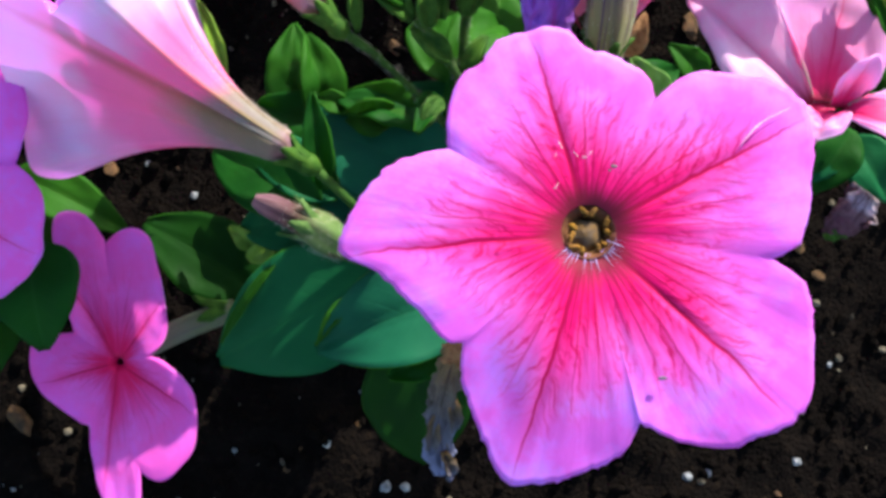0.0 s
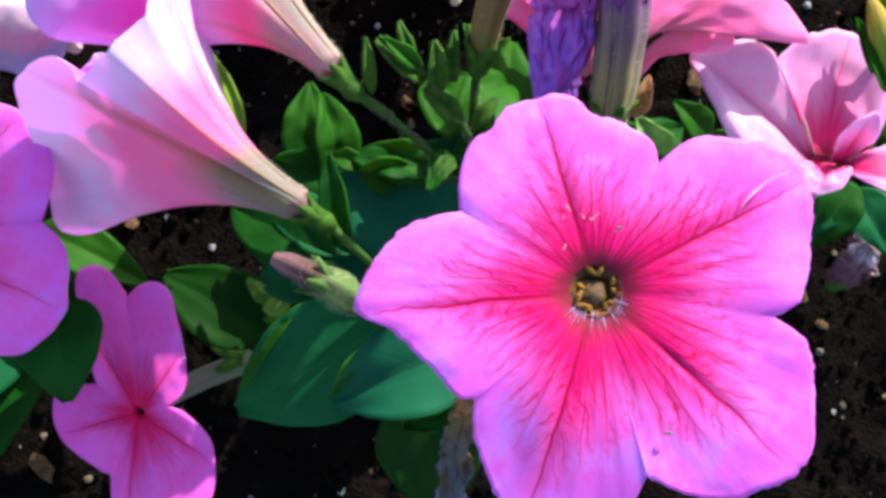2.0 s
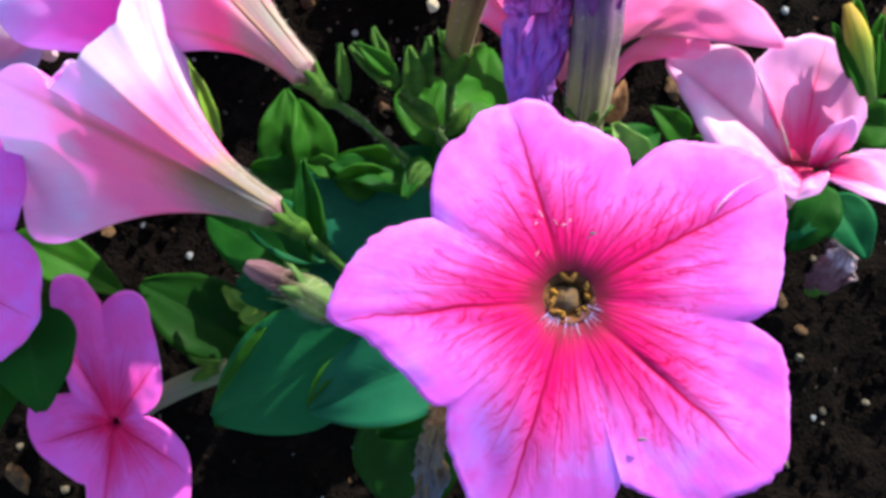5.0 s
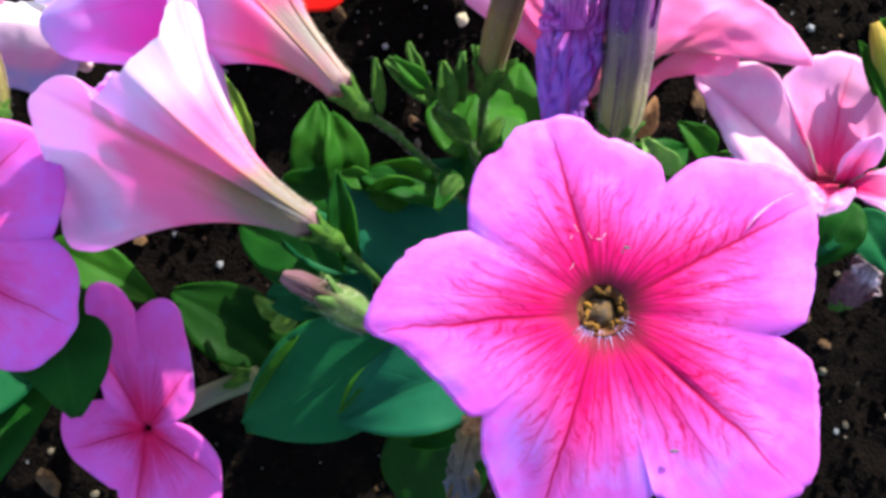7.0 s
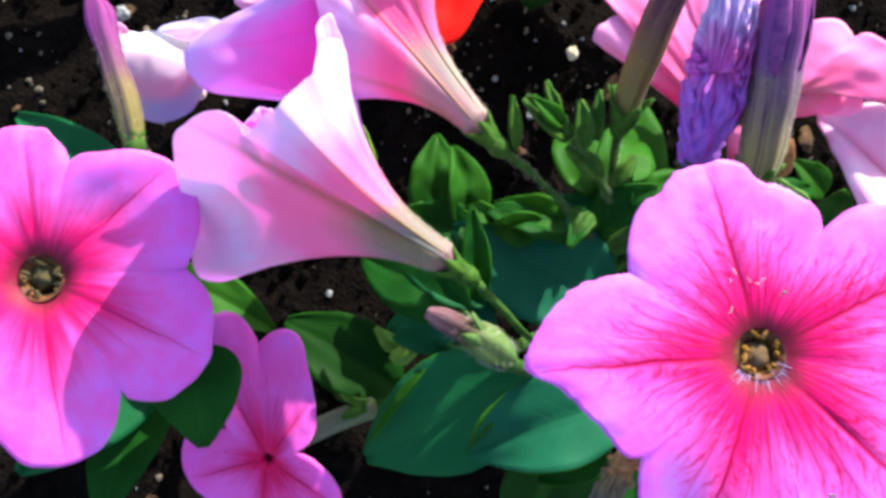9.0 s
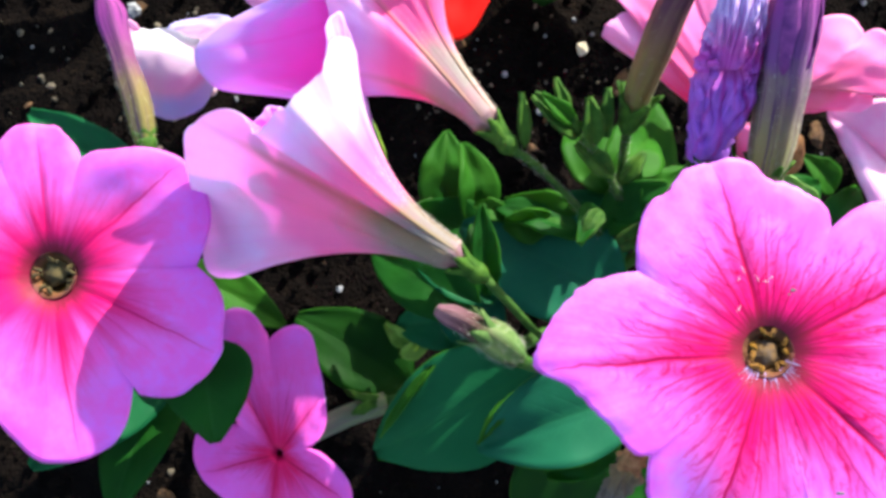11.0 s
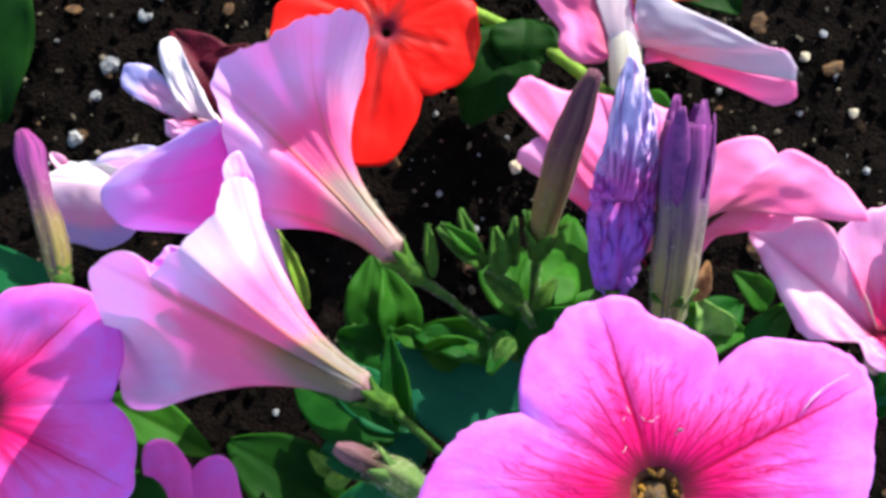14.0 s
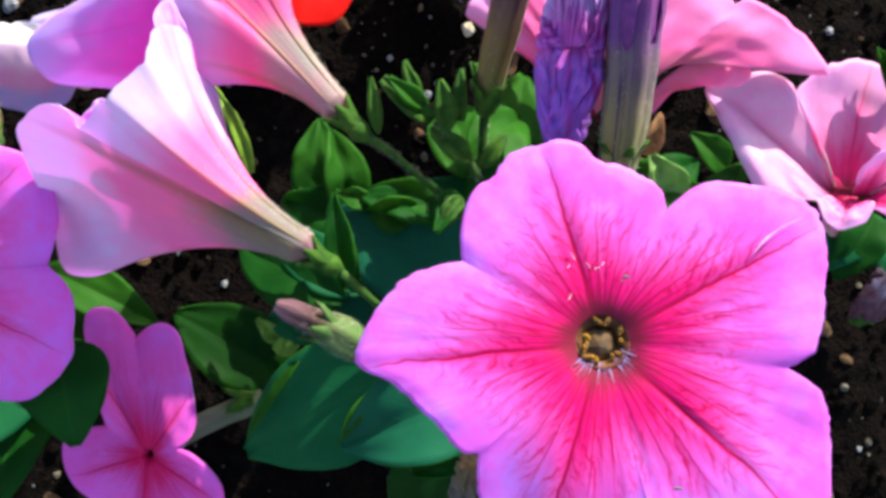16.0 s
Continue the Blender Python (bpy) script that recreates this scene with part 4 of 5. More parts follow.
left = face_flower((-119.6, 27.2, 54), (0.0, -0.03, 1), [
    (4.2, 76.4, [33.8, 36.6, 39.4, 40.8, 41.0, 40.2, 38.2, 35.2, 32.3, 29.9, 27.2], 4.5),
    (76.4, 115.8, [27.2, 29.9, 31.9, 33.5, 34.0, 34.5, 34.6, 34.7, 33.9, 32.5, 31.1], 1.0),
    (115.8, 254.5, [31.1, 34, 37, 38, 36, 33, 35.2], 0.0),
    (254.5, 309.2, [35.2, 37.8, 40.4, 42.2, 42.9, 42.6, 42.2, 41.2, 38.8, 35.7, 31.8], -1.0),
    (309.2, 364.2, [34.4, 38.3, 41.0, 42.7, 43.6, 43.8, 43.0, 41.8, 40.3, 37.8, 33.8], 3.5)],
    [(-118, 26, 36), (-110, 24, 24), (-98, 18, 16)], (PINK_SOFT, PALE_PINK),
    "open magenta pink petunia flower with red star-shaped throat", dish=0.0, throat=5.4, deep=4.5, ruffle=0.5, jag=0.3, seed=4, pollen=OLIVE_DARK)
calyx(left, (-98, 18, 16), (-0.8, 0.4, 0.6), 8)

right = thing("petunia_flower", (100, 34, 6), "pink petunia flower half turned away, one petal coloured as sunlit", "flower", "petunia flowers")
rod("tube", [(95.4, 46.2, 32.4), (95.4, 44.2, 18), (100, 34, 6)], [3.0, 2.6, 2.4, 2.2], along_mat("tube_hot", [(0.0, (0.62, 0.01, 0.10)), (0.25, (0.8, 0.2, 0.35)), (1.0, (0.5, 0.48, 0.25))], (0.40, 0.25, 0.28), 0.3), right, "pale tube below the petals", 14, 12)
# sun glare on this petal is put into its pinkish white colour
petal(right, [(92.9, 44.9, 33.0), (92.7, 46.4, 32.0), (93.0, 47.9, 33.0)], [(75.7, 45.3, 38.0), (71.9, 48.2, 39.0), (68.1, 56.8, 40.0), (64.8, 63.3, 41.0), (61.6, 71.1, 41.0), (64.7, 72.0, 42.0), (74.7, 73.8, 42.0), (79.8, 72.7, 42.0), (82.6, 69.1, 42.0), (84.8, 61.2, 38.0)], (SUN_PINK, PALE_PINK), 1.6, 1.6, 3, "pink petal coloured sunlit pinkish white", frill=2.4)
petal(right, [(92.7, 47.6, 33.0), (98.1, 47.3, 33.0)], [(84.5, 63.0, 36.0), (83.8, 70.0, 37.0), (87.6, 75.1, 36.0), (94.2, 77.3, 35.0), (102.4, 77.9, 34.5), (107.6, 74.9, 34.0), (110.6, 68.4, 34.0), (111.4, 59.8, 34.0), (108.4, 52.4, 34.0)], (PINK_WARM, PALE_PINK), -1.2, 1.5, 5, frill=2.4)
petal(right, [(97.0, 46.2, 33.0), (101.1, 45.9, 33.0)], [(96.9, 49.4, 37.0), (99.4, 54.3, 42.0), (104.2, 56.1, 43.0), (106.1, 54.7, 42.0), (106.3, 50.9, 38.0)], (PINK_WARM, PALE_PINK), -0.4, 0.9, 8)
petal(right, [(100.1, 46.2, 33.0), (98.0, 44.6, 33.0)], [(106.4, 48.2, 34.5), (110.8, 50.2, 35.0), (121.0, 48.1, 35.0), (120.6, 38.5, 36.0), (113.4, 36.9, 37.0), (104.8, 40.6, 36.5), (100.8, 43.2, 36.0)], (PINK_WARM, PALE_PINK), 1.4, 1.2, 9, frill=2.4)
petal(right, [(98.3, 44.8, 33.0), (92.6, 45.1, 33.0)], [(101.3, 43.3, 36.0), (97.9, 39.4, 37.0), (92.5, 38.1, 37.0), (88.9, 40.3, 38.0), (87.1, 45.2, 38.0)], (PINK_WARM, PALE_PINK), 2.0, 0.8, 11)
calyx(right, (100, 34, 6), (-0.5, 0.3, 0.6), 8)

low = face_flower((-69.1, -13.5, 31), (-0.02, -0.06, 1), [
    (12.6, 96.1, [7.2, 10.0, 12.0, 13.7, 15.3, 16.9, 18.6, 21.3, 24.7, 29.8, 31.5, 30.4, 27.6], 1.0),
    (96.1, 145.4, [28.5, 33.6, 35.9, 36.9, 36.4, 32.2, 24.5, 19.5, 17.5, 15.6, 14.3, 13.4, 12.4], 2.0),
    (145.4, 244.8, [12.4, 15.1, 19.2, 20.8, 21.1, 20.7, 20.0, 19.0, 18.1, 17.3, 16.8, 16.6, 15.9], -1.0),
    (244.8, 282.1, [15.9, 18.2, 20.6, 23.3, 26.3, 29.3, 32.4, 34.4, 36.1, 36.1, 35.2, 33.9, 24.9], -2.0),
    (279.8, 372.6, [24.9, 28.4, 29.1, 28.2, 26.8, 24.8, 22.6, 20.2, 17.6, 14.8, 12.2, 9.8, 7.2], 0.5)],
    [(-68.1, -12.5, 22), (-60, -6, 21), (-44, -1, 18)], (PINK_LOW, PALE_PINK),
    "narrow pink petunia flower drooping low over the soil", dish=1.0, throat=0.7, deep=2.5, ruffle=0.6, seed=9, jag=0.4, stamens=False, tube_r=2.4, tube_mat=TUBE_GREY, wall=RED_WALL)
calyx(low, (-44, -1, 18), (-1, -0.1, 0.3), 10, 0.3)

red = face_flower((-27, 127, 26), (0.05, 0.02, 1), [
    (-61, 30, [20, 23, 25, 25, 25, 24.5, 22], 1.0),
    (30, 92, [22, 26, 29, 30, 29, 27, 23], 1.5),
    (92, 155, [23, 28, 31, 31, 31, 29, 24], 0.0),
    (155, 224, [24, 29, 30, 29, 26, 22, 17.5], 1.0),
    (224, 299, [17.5, 26, 33, 36.5, 34, 27, 20], -2.0)],
    [(-27, 128, 12), (-25, 130, 6), (-24, 132, 3)], (RED, RED_BACK),
    "vivid scarlet red petunia flower", group="red flowers", dish=1.0, throat=1.3, deep=2.0, seed=15, ruffle=0.9, stamens=False, tube_r=1.0)

# ---------------------------------------------------------------- funnels seen from the side
t1 = funnel((-26, 31, 62), (-0.87, 0.47, 0.09), 3.6, [
    (-50.0, 69, 72), (-49.6, 73, 78), (-50.5, 74.4, 84), (-52.0, 74, 88), (-53.8, 72.4, 90), (-54.6, 69, 91), (-55.2, 65.6, 91), (-57.8, 63.4, 92), (-61.4, 58.4, 93), (-64.8, 57, 91), (-68.2, 53.6, 88),
    (-71.2, 57.6, 87), (-75.4, 59, 86), (-80.4, 58, 82), (-86, 54.6, 73), (-87, 46, 57), (-86, 37, 49), (-84.5, 29, 44), (-76, 30, 38), (-62, 41, 40), (-52, 56, 44), (-48, 66, 56)], [0.273, 0.4545, 0.74, 0.86, 0.97], (PINK_SOFT, PALE),
    "pale lilac petunia funnel lying sideways, white where sunlit", seed=2, flare=[2.7, 2.7, 2.7, 2.6, 2.4, 2.3, 2.2, 2.1, 2.0, 2.0, 2.0, 2.0, 2.0, 2.0, 2.0, 2.0, 2.0, 2.0, 2.1, 2.2, 2.4, 2.6], hairy=700, frill=0.8)
petal(t1, [(-54, 66, 76), (-49.5, 68, 72)], [(-55, 70.4, 84), (-55, 77, 84), (-53.2, 80.6, 82), (-51.6, 80, 80), (-50.4, 76, 78)], (HOT, HOT), 1.0, 0.4, 4, "pink inner side of the far petal")
petal(t1, [(-66, 52, 76), (-60, 54, 74)], [(-70, 56, 82), (-66.5, 60.5, 82), (-62.5, 60, 80)], (HOT, HOT), 0.5, 0.5, 6, "pink far petal showing in the notch")
calyx(t1, (-21.5, 28, 61), (-0.86, 0.5, 0.2), 8, 0.22, width=3.0)
t2 = funnel((-20, 61, 63), (-0.67, 0.73, 0.13), 3.0, [
    (-27.4, 104.6, 74), (-26, 107.6, 80), (-26.4, 109, 86), (-29, 108.6, 90), (-33, 107, 92), (-37, 106.8, 92), (-41, 105.4, 91), (-45.4, 102.4, 90), (-50.2, 101.4, 89), (-55, 99, 88), (-57.6, 95, 87), (-57.2, 91, 86),
    (-55.6, 86.6, 85), (-55.4, 80, 80), (-54, 73, 72), (-51, 68, 62), (-46, 74, 50), (-38, 92, 44), (-30, 101, 58)], [0.12, 0.39, 0.66, 0.84, 0.96], (PINK_SOFT, PALE_PINK),
    "pink petunia funnel with white sunlit tube, turned away", seed=5, flare=[4.2, 4.2, 4.0, 3.8, 3.6, 3.4, 3.2, 3.0, 2.8, 2.6, 2.5, 2.4, 2.3, 2.2, 2.2, 2.4, 2.8, 3.4, 4.0], hairy=600, frill=0.9)
petal(t2, [(-55, 86.5, 80), (-52.6, 81, 76), (-51.4, 69.4, 62)], [(-57, 87.6, 83), (-62, 86.8, 82), (-68, 83.6, 80), (-74, 80.8, 78), (-80, 78, 76), (-84, 74, 74), (-83.6, 69.6, 72), (-80, 67, 70), (-74, 66.4, 68), (-66, 66, 66), (-58, 66, 64)], (HOT, HOT), 2.5, 0.8, 13, "hot pink inner face of a petal with a pale lilac rim")
calyx(t2, (-15.5, 56.5, 62.5), (-0.72, 0.66, 0.2), 8.5, 0.22, width=3.0)
rear = thing("petunia_flower", (42, 54, 40), "rose pink petunia flower seen from behind the buds", "flower", "petunia flowers")
rod("tube", [(42, 54, 40), (42, 58, 43), (43, 66, 46)], [2.4, 2.8, 3.6, 4.6], PALE_ROSE, rear, "", 16, 12)
petal(rear, [(43, 66, 50), (50, 72, 52), (58, 76, 52)], [(50.5, 87.5, 54.0), (53.5, 89.6, 55.0), (57.0, 90.5, 55.0), (61.3, 89.6, 56.0), (64.3, 88.2, 56.0), (65.9, 86.1, 56.0), (69.3, 87.4, 55.0), (73.1, 85.7, 54.0), (77.0, 83.3, 53.0), (82.4, 79.5, 50.0), (88.5, 74.5, 48.0), (88.4, 71.5, 46.0), (82.7, 75.2, 46.0), (76.4, 77.4, 46.0), (71.8, 77.4, 46.0)], (PALE_ROSE, PINK_WARM), 2.0, 1.4, 4, frill=2.6)
petal(rear, [(58, 76, 51), (50, 70, 50), (44, 62, 43)], [(72.2, 77.7, 46.0), (71.3, 75.1, 45.0), (71.2, 72.1, 44.0), (69.0, 70.7, 43.0), (65.7, 70.3, 43.0), (61.9, 72.1, 43.0), (58.2, 73.3, 42.0), (54.8, 70.9, 42.0), (52.3, 67.9, 42.0)], (PALE_ROSE, PINK_WARM), 1.2, 1.0, 6, frill=2.2)
petal(rear, [(38, 66, 49), (44, 72, 50)], [(26, 102, 50), (38, 99, 54), (51, 92, 52)], (PALE_ROSE, PINK_WARM), 2.0, 1.2, 7)
petal(rear, [(36, 64, 46), (39, 66, 49)], [(13, 94, 48), (7, 98, 49), (5, 103, 50), (10, 106.5, 50), (18, 103.5, 50), (28, 102, 50)], (PALE_ROSE, PINK_WARM), 2.0, 1.0, 9)
petal(rear, [(37, 62, 44), (36, 64, 46)], [(22, 89, 42), (14, 85.5, 44), (8, 86, 46), (7, 90, 48), (10, 90.5, 48), (14, 95, 48)], (PALE_ROSE, PINK_WARM), 1.0, 1.0, 12)
calyx(rear, (42, 54, 41), (0, 0.7, 0.5), 8)
top_white = thing("petunia_flower", (33, 104, 31), "pink petunia flower with cream tube, sunlit from behind", "flower", "petunia flowers")
rod("tube", [(33.4, 103, 31), (34.4, 112, 33.5), (34, 120, 34), (32.5, 128, 33)], [3.0, 3.7, 4.1, 4.3, 4.0, 1.6], TUBE_CREAM, top_white, "cream coloured tube", 22, 18, 0.05)
petal(top_white, [(31, 117, 34), (31, 128, 36), (31, 140, 37)], [(28.6, 115.4, 33), (22, 115, 34), (17.6, 118.4, 36), (17.4, 123.4, 36), (13.4, 128.6, 36), (9.2, 135.4, 37), (7, 141.7, 38), (8, 152, 38), (20, 158, 38)], (PALE_ROSE, PINK_WARM), 1.5, 1.1, 3)
# sunlit upper petals get painted white, the shaded underside below them pink
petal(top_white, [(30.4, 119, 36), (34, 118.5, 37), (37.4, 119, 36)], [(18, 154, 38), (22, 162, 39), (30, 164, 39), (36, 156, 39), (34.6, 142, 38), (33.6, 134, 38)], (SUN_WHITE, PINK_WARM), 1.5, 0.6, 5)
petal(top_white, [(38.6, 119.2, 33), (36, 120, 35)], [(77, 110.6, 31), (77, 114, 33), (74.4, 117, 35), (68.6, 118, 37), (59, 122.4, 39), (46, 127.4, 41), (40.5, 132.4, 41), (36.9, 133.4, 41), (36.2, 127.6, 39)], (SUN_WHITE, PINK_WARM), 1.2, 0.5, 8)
petal(top_white, [(39, 118, 33), (39.2, 119.2, 34)], [(39, 115.6, 31), (47.7, 117.6, 29), (54, 117.4, 28), (60.6, 112.6, 27), (68.4, 108, 26), (73, 105.8, 26), (76.4, 106.6, 27), (77.4, 111.2, 30)], (PALE_ROSE, PINK_WARM), 0.8, 0.6, 10, "pink shaded underside of the petal")
calyx(top_white, (33.4, 102.5, 31), (0, 0.9, 0.2), 7)
white_a = thing("petunia_flower", (-94, 82, 4), "pale pinkish white petunia flower behind the bud", "flower", "petunia flowers")
rod("tube", [(-97, 82, 25), (-96, 82, 14), (-94, 82, 4)], [2.6, 2.2, 2.0], TUBE, white_a)
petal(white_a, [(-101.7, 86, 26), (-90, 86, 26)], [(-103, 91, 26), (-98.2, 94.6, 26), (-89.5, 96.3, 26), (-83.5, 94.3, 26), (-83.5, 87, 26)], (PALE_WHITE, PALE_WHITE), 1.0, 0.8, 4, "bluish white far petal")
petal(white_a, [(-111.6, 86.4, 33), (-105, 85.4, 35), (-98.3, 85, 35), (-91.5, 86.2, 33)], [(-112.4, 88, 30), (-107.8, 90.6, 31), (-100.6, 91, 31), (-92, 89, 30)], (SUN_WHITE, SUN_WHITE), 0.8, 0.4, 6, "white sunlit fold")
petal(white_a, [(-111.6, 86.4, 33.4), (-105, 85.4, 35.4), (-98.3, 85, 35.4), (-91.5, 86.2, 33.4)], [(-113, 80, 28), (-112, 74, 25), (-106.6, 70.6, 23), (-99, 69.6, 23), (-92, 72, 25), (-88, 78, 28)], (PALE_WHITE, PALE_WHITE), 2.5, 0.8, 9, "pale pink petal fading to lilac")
leaf(white_a, (-107, 89, 31), (-111.5, 93, 32), 3.0, 0.4, 0.3, mat=SUN_PINK, name="petal_tip", seed=2)
white_b = thing("petunia_flower", (-62, 92, 20), "white petunia flower with narrow frilled petals", "flower", "petunia flowers")
rod("tube", [(-62, 92, 20), (-66, 95, 32), (-69, 98, 43)], [1.8, 2.0, 2.6, 3.0], TUBE, white_b)
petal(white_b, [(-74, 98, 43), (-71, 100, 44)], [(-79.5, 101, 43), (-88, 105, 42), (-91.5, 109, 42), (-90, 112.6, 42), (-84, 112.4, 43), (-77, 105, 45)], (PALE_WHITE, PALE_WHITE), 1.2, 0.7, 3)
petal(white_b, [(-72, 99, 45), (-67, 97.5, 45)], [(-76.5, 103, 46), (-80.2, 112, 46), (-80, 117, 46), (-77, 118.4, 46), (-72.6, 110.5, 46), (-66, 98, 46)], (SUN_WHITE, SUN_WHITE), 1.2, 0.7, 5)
petal(white_b, [(-75, 98.4, 44.4), (-66.5, 97.4, 45.4)], [(-79.8, 98, 44), (-78.5, 94.6, 43), (-72.2, 92.4, 42.5), (-64, 93, 44.5), (-61, 96.6, 46)], (SUN_PINK, PALE_WHITE), 0.8, 1.6, 8, "pink frilled lower petal")
# ---------------------------------------------------------------- buds and faded flowers
bud([(37, 44, 72), (38, 58, 80), (39, 72, 87), (40, 84, 91)], [2.6, 3.8, 4.5, 4.7, 4.9, 5.2, 5.4, 4.4], BUD_TALL,
    "faded upright flower, olive green below, striped purple above", 0.16, tip_lobes=6, hairy=500, lobe_from=0.6)
bud([(10.5, 62, 60), (12.5, 71, 70), (15, 82, 84), (21, 93, 96)], [1.8, 2.6, 3.1, 3.4, 3.5, 3.3, 2.7, 1.4], BUD_DARK,
    "slender closed bud, olive green shading to dark plum", 0.12, hairy=80)
bud([(-97.5, 55.6, 56), (-101, 68, 56), (-105.5, 81, 55), (-110.5, 93, 53)], [1.8, 2.7, 3.0, 2.9, 2.6, 3.0, 3.3, 1.4], BUD_PURPLE,
    "closed purple bud with olive green base", 0.14, hairy=300, sep_len=4.5, sep_spread=0.15)
bud([(-14, 10.5, 72), (-20, 14, 75), (-26, 17, 78), (-31.5, 19.6, 79)], [2.4, 3.4, 3.6, 3.1, 2.5, 2.4, 2.2, 1.1],
    along_mat("bud_small", [(0.0, (0.06, 0.15, 0.03)), (0.42, (0.11, 0.16, 0.05)), (0.55, (0.05, 0.028, 0.012)), (0.66, (0.09, 0.04, 0.045)), (1.0, (0.15, 0.075, 0.095))], (0.05, 0.018, 0.02), 0.75, lines=7.0),
    "small hairy green bud with a faded mauve tip", 0.14, hairy=500, sep_len=14, sep_spread=0.17, green=SEPAL_PALE)
faded = wilted([(26, 52, 64), (27, 60, 72), (27, 72, 82), (27.5, 92, 98)], [2.0, 4.6, 5.2, 4.4, 3.6, 3.4, 3.0, 1.4], WILT,
       "crumpled wilted violet petunia flower", 1.6, 3, scraps=0)
for root_, rim_, bl, rf, sd in (
        ([(22, 70, 82), (33, 70, 83)], [(20.3, 68, 82), (20.5, 60, 78), (22.5, 54.5, 73), (26.5, 53, 72), (31, 58, 76), (33.8, 64, 80), (33.6, 69, 82)], 3.0, 1.2, 2),
        ([(27, 73, 85), (25, 68, 84)], [(26, 82, 91), (23, 79, 89), (21.2, 74, 87), (20.6, 69, 85), (21.5, 63, 82)], 1.6, 1.4, 5),
        ([(24, 69, 85), (29, 69, 86)], [(22.6, 77, 89), (24.5, 88, 96), (27.2, 94.6, 100), (30, 92, 99), (31, 82, 93), (31, 72, 88)], 2.4, 1.0, 8),
        ([(29, 72, 86), (31, 67, 84)], [(30.6, 91, 98), (33, 84, 94), (34, 76, 89), (33.8, 69, 85), (32.5, 64, 82)], 2.0, 1.6, 11)):
    crumpled(faded, root_, rim_, WILT, bl, rf, sd)
wilted([(8.5, -8, 87), (6, -16, 77), (3, -24, 66), (6, -36, 54)], [1.8, 3.0, 3.0, 2.6, 2.2, 2.2, 3.0, 1.6], DRY,
       "shrivelled brown and grey-blue dead flower hanging down", 1.8, 9, green=BROWN)
wilted([(103, 18, 13), (105, 20, 17), (107, 23, 20), (110, 27, 22)], [2.0, 4.5, 5.0, 4.5, 3.0], along_mat("wilt_rose", [(0.0, (0.07, 0.02, 0.035)), (0.45, (0.11, 0.04, 0.06)), (0.7, (0.16, 0.08, 0.10)), (0.82, (0.42, 0.34, 0.42)), (1.0, (0.34, 0.26, 0.26))], (0.05, 0.012, 0.02), 0.6),
       "small faded rose and cream bud low by the soil", 0.9, 12, scraps=2, pleat=0.08)

# ---------------------------------------------------------------- leafy plants
plant = thing("petunia_plant", (5, 20, 0), "bushy green petunia plant with oval leaves", "plant", "petunia plants")
for pts, r in (([(5, 20, -2), (7, 24, 22), (9, 34, 40), (9.8, 46, 50)], [2.2, 1.8, 1.4, 1.1]),
               ([(9.8, 46, 50), (9.8, 52, 55), (10.5, 62, 60)], [1.1, 0.95, 1.1]),
               ([(8, 38, 42), (2, 44, 54), (-8, 52, 61), (-15.5, 56.5, 62.5)], [1.0, 0.75, 0.8, 1.2]),
               ([(5, 14, 24), (0, 6, 42), (-10, 18, 54), (-21.5, 28, 61)], [1.2, 0.9, 0.9, 1.1]),
               ([(6, 24, 26), (10, 20, 36), (12, 22, 44), (13, 21, 48)], [1.7, 1.6, 1.6, 1.6]),
               ([(6, 24, 26), (2, 8, 44), (-8, 7, 60), (-15, 10, 70)], [1.7, 1.5, 1.5, 1.6]),
               ([(7, 36, 42), (24, 40, 52), (35, 40, 62), (37, 44, 72)], [1.7, 1.6, 1.6, 1.8]),
               ([(7, 36, 42), (18, 42, 50), (22, 48, 58), (24, 53, 66)], [1.6, 1.4, 1.4, 1.6]),
               ([(7, 30, 34), (26, 40, 36), (38, 48, 38), (42, 54, 41)], [1.7, 1.6, 1.6, 1.8]),
               ([(5, 20, -2), (-14, 14, 12), (-30, 2, 18), (-44, -1, 18)], [2.0, 1.8, 1.7, 1.7]),
               ([(5, 20, -2), (-10, 30, 8), (-24, 38, 20), (-34, 49, 30)], [2.0, 1.5, 1.3, 1.2])):
    rod("stem", pts, r, STEM, plant, wobble=0.5)
leaf(plant, (-44.9, 53.1, 32.0), (-53.4, 73.5, 38.0), 3.4, 3.5, 0.4, 20, STEM_LIME, seed=21, name="leaflet", rough=1.6)
# two thin strips in the lit green paint bright edges on leaves
leaf(plant, (-10.3, 4.0, 54.0), (-21.8, -9.1, 52.0), 3.4, 1.2, 0.5, 30, LEAF_LIT, seed=31, name="leaf_margin", rough=1.5)
leaf(plant, (-31.8, 9.1, 44.0), (-44.5, -8.8, 38.0), 2.2, 0.8, 0.5, 20, LEAF_LIT, seed=33, name="leaf_margin", rough=1.5)
# leaf by the tall bud, its sunlight put into a pale lime colour
leaf(plant, (53.0, 43.9, 48.0), (46.6, 52.6, 56.0), 9.0, 1.5, 0.35, -10, plain_mat("leaf_lime_sunlit", (0.14, 0.30, 0.05), (0.24, 0.42, 0.10), 260.0, 0.5, 0.0003, 0.4), seed=41, label="leaf coloured sunlit pale lime", rough=1.4)
